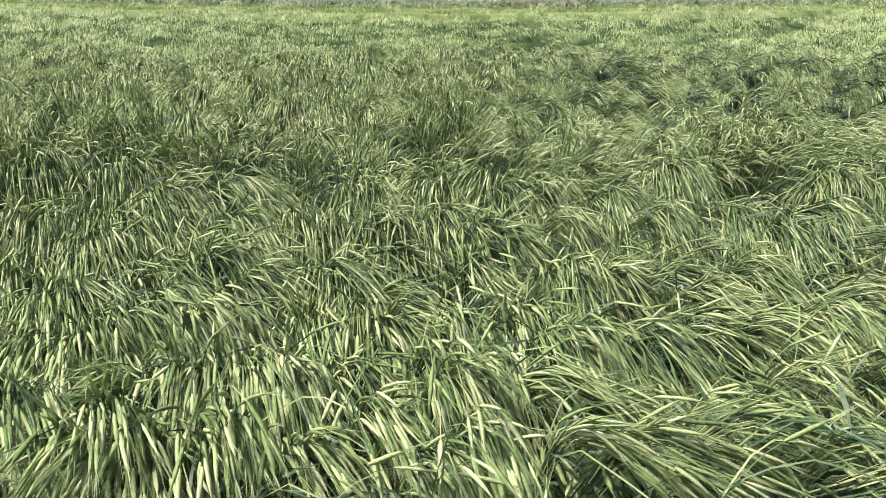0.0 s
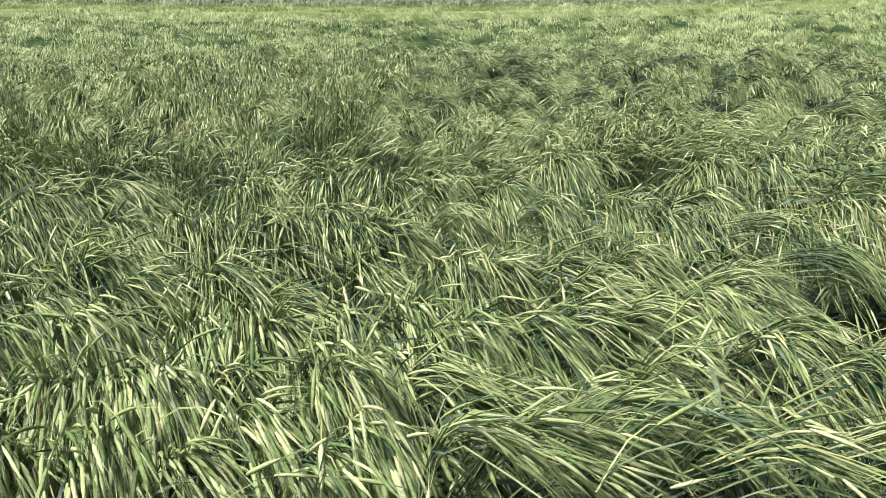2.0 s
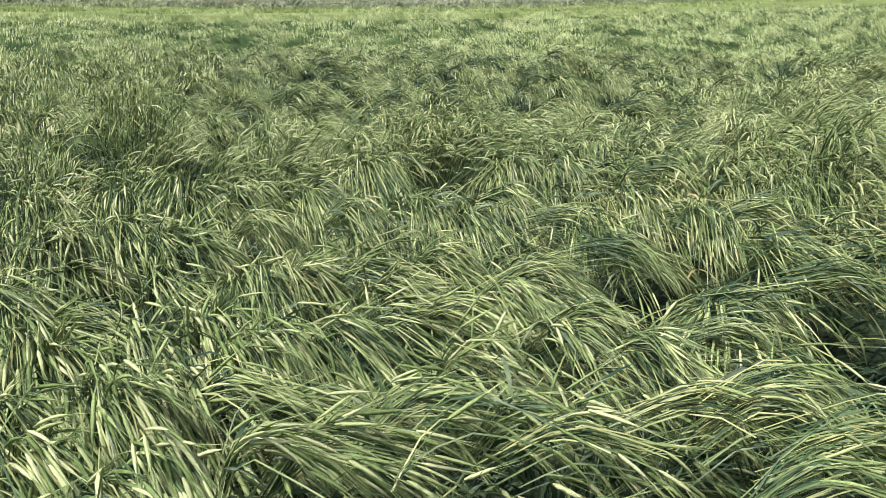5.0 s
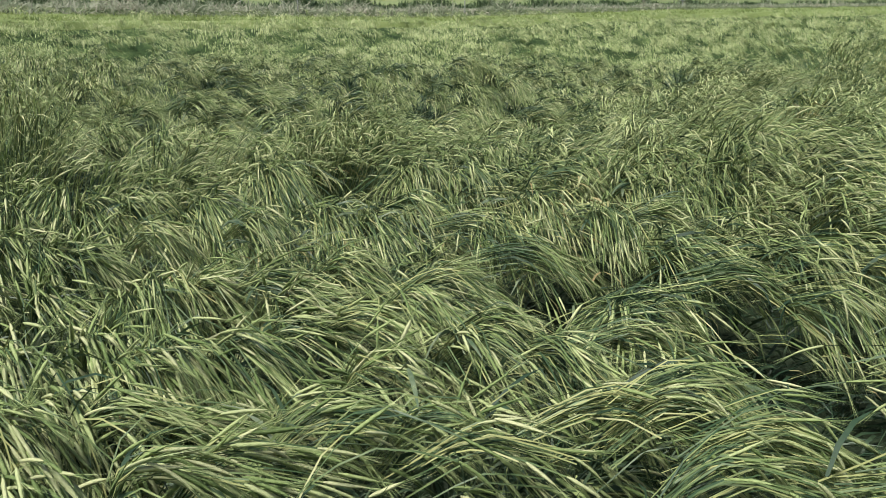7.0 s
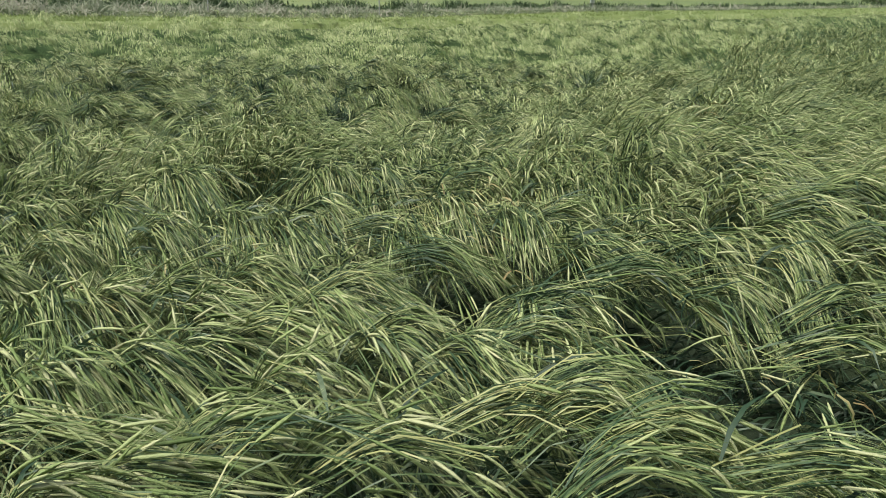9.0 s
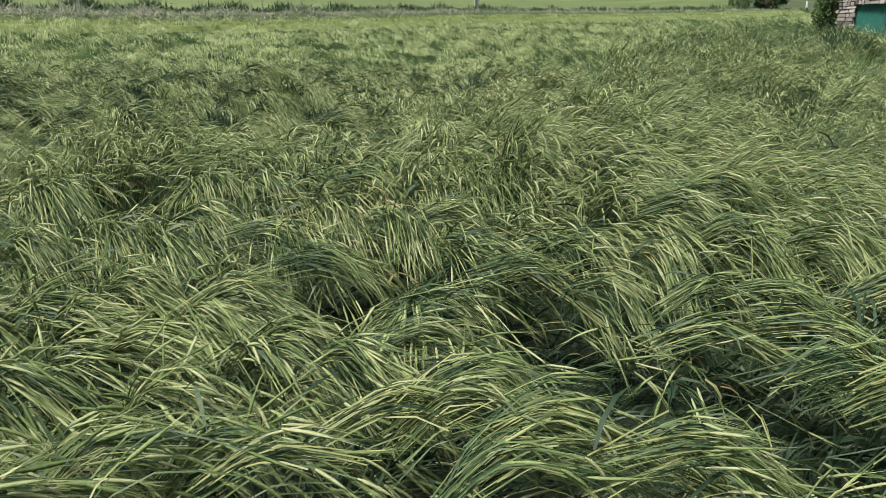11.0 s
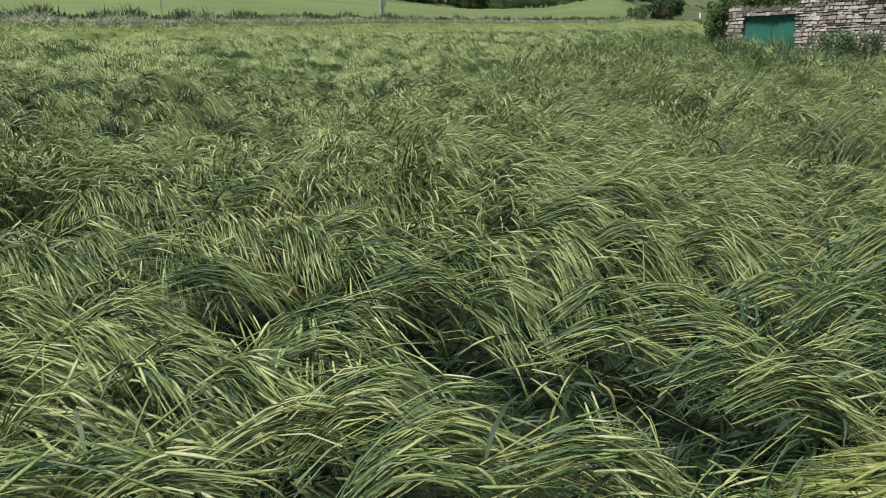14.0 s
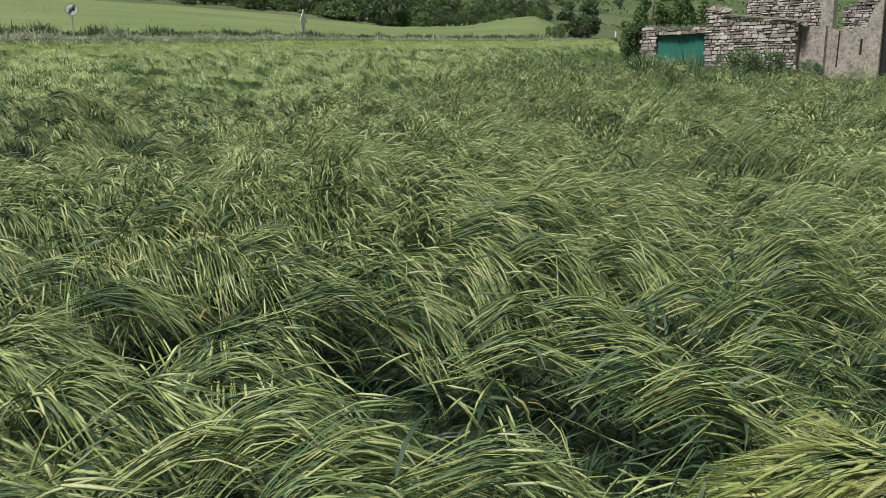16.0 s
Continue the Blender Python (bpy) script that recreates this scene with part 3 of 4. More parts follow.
def standing(density, r0, r1, k, per, spread):
    """Stems that stand and bow over at the top, in clumps."""
    x, y = strewn(per / density, r0, r1)
    keep = rng.uniform(0, 1, len(x)) < upright(x, y) * (1 - 0.95 * hollow(x, y)) * np.interp(polar(x, y)[1], [8, 22], [0.9, 1])
    x, y = x[keep], y[keep]
    m = len(x)
    q = np.repeat(np.arange(m), per)
    n = len(q)
    az = polar(x, y)[1]
    bow = np.interp(az, [0, 14, 26, 60], [32, 42, 58, 66])
    off = np.hypot(x, y)
    way = (lean_way(x, y) + rng.normal(0, 1, m) * np.interp(off, [6, 10], [26, 46]))[q] + rng.normal(0, 14, n)
    x, y = x[q] + rng.normal(0, spread, n), y[q] + rng.normal(0, spread, n)
    top = (np.interp(az, [0, 14, 30, 60], [0.27, 0.25, 0.12, 0.06]) + rng.normal(0, 1, m) * np.interp(off, [6, 12], [0.055, 0.1]))[q] + rng.normal(0, 0.035, n) - 0.25 * np.clip(1 - inland(x, y) / 0.9, 0, 1)
    L = np.clip(rng.normal(0.6, 0.05, n) + np.interp(az, [10, 26], [0.2, 0])[q], 0.3, 0.95)
    u = np.linspace(0, 1, k)[None]
    t0, t1 = np.radians(rng.normal(10, 6, n) + np.interp(az, [14, 40], [0, 14])[q]), np.radians((bow + rng.normal(0, 13, m))[q] + rng.normal(0, 9, n))
    th = t0[:, None] + (t1 - t0)[:, None] * u ** np.interp(az, [10, 26], [3.2, 2.2])[q][:, None]
    a = np.radians(way)[:, None] + rng.normal(0, 0.25, n)[:, None] * u ** 2
    step = np.stack([np.cos(a) * np.sin(th), np.sin(a) * np.sin(th), np.cos(th)], -1) * (L / (k - 1))[:, None, None]
    line = np.cumsum(step, 1) - step[:, :1]
    P = np.stack([x, y, surface(x, y) + top], -1)[:, None] + line - np.concatenate([np.zeros((n, 2)), line[:, :, 2].max(1)[:, None]], 1)[:, None]
    nod = np.radians(np.clip((rng.normal(48, 14, m))[q] + rng.normal(0, 12, n), 0, 100))
    return P, th[:, -1], a[:, -1], nod


def ear_lines(P, th, w, nod, k, length):
    n = len(P)
    u = np.linspace(0, 1, k)[None]
    t = th[:, None] + nod[:, None] * (0.35 + 0.65 * u)
    seg = (length / (k - 1))[:, None]
    step = np.stack([np.cos(w)[:, None] * np.sin(t) * seg, np.sin(w)[:, None] * np.sin(t) * seg, np.cos(t) * seg], -1)
    return P[:, -1:, :] + np.cumsum(step, 1) - step[:, :1]


def awns(E, per, length, width):
    """Fine bristles that leave an ear forwards."""
    n, k, _ = E.shape
    at = rng.integers(k // 3, k, (n, per))
    start = E[np.arange(n)[:, None], at]
    way = unit(E[:, -1] - E[:, k // 2])[:, None] + rng.normal(0, 0.075, (n, per, 3))
    way[..., 2] -= 0.05
    tip = start + unit(way) * (length * rng.uniform(0.6, 1.15, (n, per)))[..., None]
    side = unit(np.cross(way, rng.normal(0, 1, (n, per, 3)))) * width
    V = np.stack([start - side, start + side, tip], 2).reshape(-1, 3)
    return V, np.arange(len(V)).reshape(-1, 3)


def blades(x, y, z, way, length, width, k, rise, fall=(40, 110)):
    """Leaf blades that rise and fall over."""
    n = len(x)
    u = np.linspace(0, 1, k)[None]
    th = np.radians(rise)[:, None] + np.radians(rng.uniform(*fall, n))[:, None] * u
    seg = (length / (k - 1))[:, None]
    a = np.radians(way)[:, None] + rng.normal(0, 0.5, n)[:, None] * u
    step = np.stack([np.cos(a) * np.sin(th) * seg, np.sin(a) * np.sin(th) * seg, np.cos(th) * seg], -1)
    P = np.stack([x, y, z], -1)[:, None] + np.cumsum(step, 1) - step[:, :1]
    W = width[:, None] * np.array([0.6, 1, 0.9, 0.65, 0.1, 0.05])[np.linspace(0, 4, k).astype(int)][None]
    return ribbons(P, W, rng.uniform(-1.2, 1.2, n))


def grow(crop, plants, ear_k, ear_sides, stem_sides, bristles, leaves, fat):
    """Ears, bristles, stems and leaves on the given stem lines."""
    P, th, w, nod = plants
    n, stem_k = P.shape[:2]
    if not n:
        return
    x = P[:, -1, 0]
    west = np.interp(x, [-0.3, 1.2, 2.2], [1.0, 0.5, 0.0])
    E = ear_lines(P, th, w, nod, ear_k, (rng.normal(0.112, 0.014, n) + 0.004 * west) * fat ** 0.5 * (1.0 if fat < 1.1 else 0.95))
    eared = rng.uniform(0, 1, n) > np.maximum(0.05 + 0.2 * (1 - west), 0.8 * sparse(x, P[:, -1, 1])) * (fat < 1.04)
    E, west = E[eared], west[eared]
    shape = np.interp(np.linspace(0, 1, ear_k), [0, 0.12, 0.45, 0.8, 1], [0.5, 0.9, 1.0, 0.82, 0.2])
    if ear_k > 5:
        shape = shape * np.where(np.arange(ear_k) % 2, 1.1, 0.9)
    if ear_k == 2:
        shape = np.array([1.0, 0.5])
    R = (0.0056 * fat ** 0.8 + (0.0006 + 0.0016 * west) * (bristles > 6))[:, None] * rng.uniform(0.8, 1.15, len(E))[:, None] * shape[None]
    V, F = tubes(E, R, ear_sides, 0.78, rng.uniform(0, 6, len(E))) if ear_sides > 2 else ribbons(E, R, rng.uniform(-0.4, 0.4, len(E)))
    mesh_of("ears", V, F, M_EAR, crop, "pale green plump bearded ears", smooth=True)
    if bristles:
        mesh_of("awns", *awns(E, bristles, 0.13 * fat ** 0.5, (0.0009 if bristles > 9 else 0.0012) * fat), M_AWN, crop, "fine pale bristles")
    if stem_sides == 0:
        return
    if stem_sides > 2:
        V, F = tubes(P, np.full((n, stem_k), 0.0019 * fat), stem_sides)
    else:
        V, F = ribbons(P, np.full((n, stem_k), 0.0023 * fat), rng.uniform(-1, 1, n))
    mesh_of("stems", V, F, M_STEM, crop, "bent yellow-green stems")
    m = int(n * leaves)
    if m:
        q = rng.integers(0, n, m)
        at = rng.integers(0, max(1, stem_k // 2), m)
        S = P[q, at]
        V, F = blades(S[:, 0], S[:, 1], S[:, 2], np.degrees(w[q]) + rng.normal(0, 45, m), rng.uniform(0.12, 0.26, m) * fat ** 0.5, rng.uniform(0.003, 0.0085, m) * fat, 4, rng.uniform(15, 75, m))
        mesh_of("leaves", V, F, M_LEAF, crop, "bluish green narrow leaves")


crop = empty("barley_crop")
tagged(crop, "storm-flattened green barley lying in tangled tresses", "barley crop", kind="stuff")
# by distance: the combed tresses and the fallen rest, then what still stands
for r0, r1, each, size, half, dip, thickly, k, ear, bristles, leaves in ((1.5, 3.3, 0.092, 0.36, 0.085, 32, 680, 5, (6, 4, 2), 12, 0.12), (3.3, 6.8, 0.1, 0.36, 0.105, 38, 620, 4, (4, 3, 2), 8, 0.1)):
    T = np.vstack([combed(r0, r1), fallen(each, r0, r1, size, half, dip, -0.1, 0.46)])
    grow(crop, lay(T, thickly, k, 0.38), ear[0], ear[1], ear[2], bristles, leaves, 1.0)
# single stems that lie loose across the rest
x, y = strewn(0.05, 1.7, 5.2)
keep = rng.uniform(0, 1, len(x)) < np.interp(x, [0.2, 1.2], [0.35, 1.0]) * (1 - upright(x, y))
x, y = x[keep], y[keep]
n = len(x)
loose = np.column_stack([x, y, surface(x, y) + rng.normal(0.06, 0.06, n), lean_way(x, y) + rng.normal(0, 48, n), rng.uniform(0, 45, n), rng.uniform(0.25, 0.45, n), np.full(n, 0.03)])
grow(crop, lay(loose, 160, 5, 0.34), 6, 4, 2, 10, 0.6, 1.0)
grow(crop, lay(fallen(0.1, 6.8, 13, 0.26, 0.14, 38, 0.05, 0.75), 540, 3, 0.34), 3, 2, 2, 3, 0.3, 1.06)
grow(crop, lay(fallen(0.13, 13, 24, 0.25, 0.17, 36, 0.06, 1.0), 420, 2, 0.28), 2, 2, 2, 0, 0.2, 1.25)
grow(crop, lay(fallen(0.22, 24, 48, 0.3, 0.26, 34, 0.06, 1.3), 170, 3, 0.3), 2, 2, 0, 0, 0, 1.8)
grow(crop, lay(fallen(0.7, 48, 95, 0.5, 0.4, 35, 0.02, 1.4), 48, 3, 0.4), 2, 2, 0, 0, 0, 2.5)
grow(crop, standing(430, 3.4, 6.8, 5, 16, 0.07), 4, 3, 2, 7, 0.5, 1.0)
grow(crop, standing(360, 6.8, 12, 4, 20, 0.09), 3, 2, 2, 4, 0.35, 1.05)
grow(crop, standing(180, 12, 24, 3, 26, 0.11), 3, 2, 2, 0, 0.15, 1.3)
grow(crop, standing(60, 24, 45, 3, 20, 0.18), 2, 2, 2, 0, 0, 2.0)


def understorey(density, r0, r1, k, fat):
    """Low leaves that fill the hollows, darkened in colour to deepen the shade."""
    x, y = strewn(1 / density, r0, r1)
    n = len(x)
    r = np.hypot(x, y)
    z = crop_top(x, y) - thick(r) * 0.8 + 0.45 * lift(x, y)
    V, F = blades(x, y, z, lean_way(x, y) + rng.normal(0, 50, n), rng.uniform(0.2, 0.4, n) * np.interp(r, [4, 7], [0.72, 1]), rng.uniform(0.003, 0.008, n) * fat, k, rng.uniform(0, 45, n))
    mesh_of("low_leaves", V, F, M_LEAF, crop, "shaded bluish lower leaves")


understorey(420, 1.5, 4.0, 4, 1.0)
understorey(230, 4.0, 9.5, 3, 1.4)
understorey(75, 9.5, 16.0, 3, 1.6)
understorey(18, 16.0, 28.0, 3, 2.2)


def tussock(cx, cy, size, seed):
    """Leafy growth left standing by the storm in a hollow, dark to imitate shade."""
    r = np.random.default_rng(seed)
    n = 620 if math.hypot(cx, cy) > 5 else 260
    d, a = size * np.sqrt(r.uniform(0, 1, n)), r.uniform(0, 6.283, n)
    x, y = cx + d * np.cos(a), cy + d * np.sin(a)
    fat = 1 + math.hypot(cx, cy) / 12
    V, F = blades(x, y, surface(x, y) - 0.44, r.uniform(0, 360, n), r.uniform(0.28, 0.58, n) * (1 - 0.25 * d / size), r.uniform(0.003, 0.008, n) * fat, 4, r.uniform(0, 22, n), (10, 70))
    mesh_of("tussock_leaves", V, F, M_LEAF, crop, "upright leaves left in a hollow, dark for the shade there")


for k, (cx, cy, size) in enumerate(TUSSOCKS):
    tussock(cx, cy, size, 700 + k)


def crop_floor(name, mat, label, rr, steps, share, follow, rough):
    """The dense lower layer of bent straw and leaf, shade painted into its colour."""
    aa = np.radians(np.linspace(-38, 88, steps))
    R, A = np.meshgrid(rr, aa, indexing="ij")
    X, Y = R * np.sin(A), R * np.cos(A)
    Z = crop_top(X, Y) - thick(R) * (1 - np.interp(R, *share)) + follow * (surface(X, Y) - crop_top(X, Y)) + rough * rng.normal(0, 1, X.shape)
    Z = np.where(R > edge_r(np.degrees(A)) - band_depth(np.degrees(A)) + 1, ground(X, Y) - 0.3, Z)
    n, k = R.shape
    i, j = np.meshgrid(np.arange(n - 1), np.arange(k - 1), indexing="ij")
    F = np.stack([i * k + j, (i + 1) * k + j, (i + 1) * k + j + 1, i * k + j + 1], -1).reshape(-1, 4)
    mesh_of(name, np.stack([X, Y, Z], -1).reshape(-1, 3), F, mat, crop, label)


crop_floor("crop_floor", M_THATCH, "matted lower straw and leaves, painted dark for shade", np.linspace(1.45, 9.5, 44), 240, ([0, 4, 9], [0.1, 0.12, 0.2]), 0.25, 0.03)
# far sheet whose mottled colour imitates ears and the shade between them
crop_floor("leaf_mat", M_MAT, "matted green leaves and stems, shaded gaps painted in", np.geomspace(8.6, 110, 110), 300, ([8, 12, 16, 30], [0.05, 0.05, 0.12, 0.35]), 0.45, 0.03)


# ---- strips of standing growth towards the road ----
def tufts(name, x, y, z, height, width, mat, parent=None, label="", k=3, lean=25, fall=(5, 45)):
    n = len(x)
    V, F = blades(x, y, z, rng.uniform(0, 360, n), height, width, k, rng.uniform(0, lean, n), fall)
    return mesh_of(name, V, F, mat, parent, label)


def strip(n, az0, az1, back0, back1):
    a = rng.uniform(az0, az1, n)
    r = edge_r(a) - rng.uniform(back0, back1, n)
    a = np.radians(a)
    x, y = r * np.sin(a), r * np.cos(a)
    return x, y, ground(x, y)


band = empty("standing_barley")
tagged(band, "strip of upright fresh green barley along the verge", "barley strip", kind="stuff")


def band_sheet():
    aa = np.radians(np.linspace(-45, 62.5, 300))
    w = np.linspace(0, 1, 24)
    W, A = np.meshgrid(w, aa, indexing="ij")
    deg = np.degrees(A)
    R = edge_r(deg) - 0.3 - (band_depth(deg) + 0.5) * (1 - W)
    X, Y = R * np.sin(A), R * np.cos(A)
    Z = crop_top(X, Y) - 0.08 + 0.03 * heave_far(X, Y) - 0.3 * (W < 0.01) - 0.5 * (W > 0.99)
    n, k = R.shape
    i, j = np.meshgrid(np.arange(n - 1), np.arange(k - 1), indexing="ij")
    F = np.stack([i * k + j, (i + 1) * k + j, (i + 1) * k + j + 1, i * k + j + 1], -1).reshape(-1, 4)
    mesh_of("crop_body", np.stack([X, Y, Z], -1).reshape(-1, 3), F[:, ::-1], M_GREENCROP, band, "close-set green growth")


band_sheet()
n = 17000
a = rng.uniform(-36, 62, n)
r = edge_r(a) - band_depth(a) * rng.uniform(0, 1, n)
x, y = r * np.sin(np.radians(a)), r * np.cos(np.radians(a))
tufts("blades", x, y, crop_top(x, y) - 0.14, rng.uniform(0.1, 0.2, n), rng.uniform(0.012, 0.03, n), M_GREENCROP, band, "upright ears and blades", 3, 12)
x, y, z = strip(20000, -36, 62, -4.5, 0.8)
x, y = x + rng.normal(0, 0.2, len(x)), y + rng.normal(0, 0.2, len(x))
size = np.clip(0.4 + 0.13 * waves(31, 3.0)(x, y) + 0.12 * heave_far(x, y), 0.2, 0.85)
tagged(tufts("verge_weeds", x, y, ground(x, y) - 0.05, np.interp(polar(x, y)[1], [15, 45], [1.6, 1.15]) * size * rng.uniform(0.4, 1.0, len(x)), rng.uniform(0.018, 0.04, len(x)), M_WEED, None, "", 3, 40, (15, 80)), "tall flowering grass and weeds on the road verge", "weeds", kind="stuff")

x, y, z = strip(13000, -36, 58, -7.6, -5.6)
x, y = x + rng.normal(0, 0.3, len(x)), y + rng.normal(0, 0.3, len(x))
tagged(tufts("ditch_growth", x, y, ground(x, y) - 0.05, np.interp(polar(x, y)[1], [15, 45], [2.0, 1.2]) * rng.uniform(0.15, 0.42, len(x)) * np.clip(0.75 + 0.4 * waves(43, 2.5)(x, y), 0.3, 1.4), rng.uniform(0.02, 0.05, len(x)), M_TREE, None, "", 3, 30), "dark green growth along the ditch beyond the road", "weeds", kind="stuff")

# broken tramlines and thin places in the crop on the slope beyond the road
n = 60000
a = rng.uniform(-30, 57, n)
re_ = edge_r(a) + 8
r = re_ + (168 - re_) * rng.uniform(0, 1, n) ** 1.4
streak = waves(61, 5.0)(r * 1.3, a * 0.5) + 0.5 * waves(62, 2.0)(r * 2.0, a)
keep = (streak > 0.85) & (np.mod(r + 0.08 * a, 7.0) < 0.9) | (rng.uniform(0, 1, n) < 0.05)
a, r = np.radians(a[keep]), r[keep]
x, y = r * np.sin(a), r * np.cos(a)
tagged(tufts("slope_crop", x, y, ground(x, y) - 0.05, rng.uniform(0.08, 0.2, len(x)), rng.uniform(0.03, 0.09, len(x)), M_GREENCROP, None, "", 3, 45, (20, 80)), "uneven green crop on the slope beyond the road", "crop", kind="stuff")

# ---- trees and bushes ----
def seen_at(az, r):
    """Plan place at a bearing and distance from the walk's end."""
    return 0.4 + r * math.sin(radians(az)), -0.08 + r * math.cos(radians(az))


def foliage(n, spread, leaf, seed, clumps=40, low=0.25):
    """Leaf quads gathered in clumps through an uneven crown; spread is its half size."""
    r = np.random.default_rng(seed)
    c = r.normal(0, 1, (clumps, 3))
    c = unit(c) * (r.uniform(0.25, 1.0, clumps) ** 0.5)[:, None]
    c[:, 2] = np.maximum(c[:, 2], -0.75)
    s = r.uniform(0.13, 0.3, clumps)
    q = r.integers(0, clumps, n)
    p = c[q] + unit(r.normal(0, 1, (n, 3))) * (s[q] * r.uniform(0.5, 1.05, n))[:, None]
    p = p * np.array(spread) + np.array([0, 0, spread[2] * (1 + low)])
    d1 = unit(r.normal(0, 1, (n, 3))) * (leaf * r.uniform(0.6, 1.3, n))[:, None]
    d2 = unit(np.cross(d1, r.normal(0, 1, (n, 3)))) * (leaf * 0.55 * r.uniform(0.6, 1.2, n))[:, None]
    V = np.stack([p - d1, p - 0.1 * d1 + d2, p + d1, p + 0.1 * d1 - d2], 1).reshape(-1, 3)
    return V, np.arange(4 * n).reshape(-1, 4)


def tree(name, spread, leaf, n, mat, seed, label, low=0.25, category="tree"):
    ob = empty(name)
    tagged(ob, label, category)
    r = np.random.default_rng(seed + 500)
    h = spread[2]
    lines, rad = [], []
    base = 0.06 * h + 0.03
    for k in range(7):
        a = r.uniform(0, 6.28)
        out = 0.0 if k == 0 else r.uniform(0.35, 0.75)
        tip = np.array([math.cos(a) * out * spread[0], math.sin(a) * out * spread[1], h * r.uniform(1.2, 1.7)])
        foot = np.array([0, 0, 0.0 if k == 0 else h * (low + 0.2 * r.uniform(0, 1))])
        u = np.linspace(0, 1, 6)[:, None]
        line = foot + (tip - foot) * u + np.array([0, 0, 1]) * (0.12 * h * np.sin(u * np.pi))
        line[1:-1] += r.normal(0, 0.02 * h, (4, 3))
        lines.append(line)
        rad.append((base if k == 0 else base * 0.5) * np.linspace(1, 0.2, 6))
    mesh_of("trunk", *tubes(np.array(lines), np.array(rad), 5), M_BARK, ob)
    mesh_of("crown", *foliage(n, spread, leaf, seed, low=low), mat, ob, smooth=False)
    return ob


def stand_at(ob, az, r, scale=1.0, sink=0.1, turn=0.0):
    x, y = seen_at(az, r)
    ob.matrix_world = Matrix.Translation((x, y, float(ground(np.array(x), np.array(y))) - sink)) @ Matrix.Rotation(turn, 4, "Z") @ Matrix.Scale(scale, 4)
    return ob


def again(ob, az, r, scale=1.0, turn=0.0, sink=0.1):
    x, y = seen_at(az, r)
    return copy_thing(ob, Matrix.Translation((x, y, float(ground(np.array(x), np.array(y))) - sink)) @ Matrix.Rotation(turn, 4, "Z") @ Matrix.Scale(scale / ob.scale[0], 4))


stand_at(tree("broadleaf_tree", (2.3, 2.2, 1.95), 0.16, 3400, M_TREE, 1, "round dark green broadleaf tree beside the road", -0.15), 58.95, 107, 1.25)
bush = stand_at(tree("bush", (0.9, 0.9, 0.7), 0.1, 900, M_BUSH, 2, "small green bush on the field's corner", 0.05, "bush"), 57.6, 103)
again(bush, 57.0, 106, 0.8, 1.0)
again(bush, 61.2, 108, 0.7, 2.0)

wood_a = stand_at(tree("woodland_tree", (3.3, 3.0, 3.2), 0.34, 900, M_TREE, 11, "dark green tree at the wood's edge on the slope", -0.22), 46.3, 172, 1.2)
wood_b = stand_at(tree("woodland_tree", (3.8, 3.0, 2.6), 0.34, 900, M_BUSH, 12, "mid green spreading tree at the wood's edge on the slope", -0.22), 43.2, 171, 1.0)
for k in range(130):
    az = 27.0 + 30.0 * ((k * 0.618) % 1)
    row = k % 3
    source = wood_a if rng.uniform() < 0.5 else wood_b
    size = rng.uniform(0.6, 1.0) * np.interp(az, [27, 34, 40, 46, 50, 57], [0.5, 0.7, 1.0, 1.0, 0.6, 0.5]) * (0.9 + 0.45 * row)
    tagged(again(source, az, 169 + 9 * row + rng.uniform(0, 6), size, rng.uniform(0, 6)), group="wood on the slope")
for k in range(80):
    source = wood_a if k % 2 else wood_b
    az = rng.uniform(50, 79)
    tagged(again(source, az, rng.uniform(220, 460), rng.uniform(0.35, 1.3), rng.uniform(0, 6)), "scattered scrubby tree on the far terraces", group="scrub on the terraces")

# low scrub over the far slope
n = 9000
a, r = rng.uniform(48, 80, n), 205 + 260 * rng.uniform(0, 1, n) ** 1.3
keep = waves(51, 40)(r * np.sin(np.radians(a)), r * np.cos(np.radians(a))) > -0.3
a, r = np.radians(a[keep]), r[keep]
x, y = r * np.sin(a), r * np.cos(a)
tagged(tufts("hill_scrub", x, y, ground(x, y) - 0.1, rng.uniform(0.5, 1.6, len(x)), rng.uniform(0.15, 0.5, len(x)), M_BUSH, None, "", 3, 40, (20, 80)), "low scrub and rough grass on the far terraces", "scrub", kind="stuff")
# terrace walls and tracks on the far slope
for k, (r0, a0, a1, tall, mat, label) in enumerate(((228, 51, 80, 0.9, M_SCRUB, "low overgrown terrace bank"), (258, 50, 80, 1.1, M_BUSH, "low overgrown terrace bank"), (292, 52, 80, 1.2, M_SCRUB, "low overgrown terrace bank"), (335, 48, 80, 1.3, M_BUSH, "low overgrown terrace bank"), (205, 47, 58, 0.25, M_TRACK, "pale earth bank beside a track"))):
    aa = np.radians(np.linspace(a0, a1, 70))
    rr = r0 + 6 * np.sin(aa * 23 + k) + 3 * np.sin(aa * 61)
    V = []
    for a, r in zip(aa, rr):
        for dr, dz in ((0, -0.5), (0.3, tall), (2.5, tall), (2.8, -0.5)):
            x, y = (r + dr) * math.sin(a), (r + dr) * math.cos(a)
            V.append((x, y, float(ground(np.array(x), np.array(y))) + dz * (1 if dr < 1 else 0.8) * (0.75 + 0.25 * math.sin(a * 140))))
    i, j = np.meshgrid(np.arange(69), np.arange(3), indexing="ij")
    F = np.stack([i * 4 + j, (i + 1) * 4 + j, (i + 1) * 4 + j + 1, i * 4 + j + 1], -1).reshape(-1, 4)
    tagged(mesh_of("terrace_bank", np.array(V), F, mat, None, "", False), label, "terrace", kind="structure")


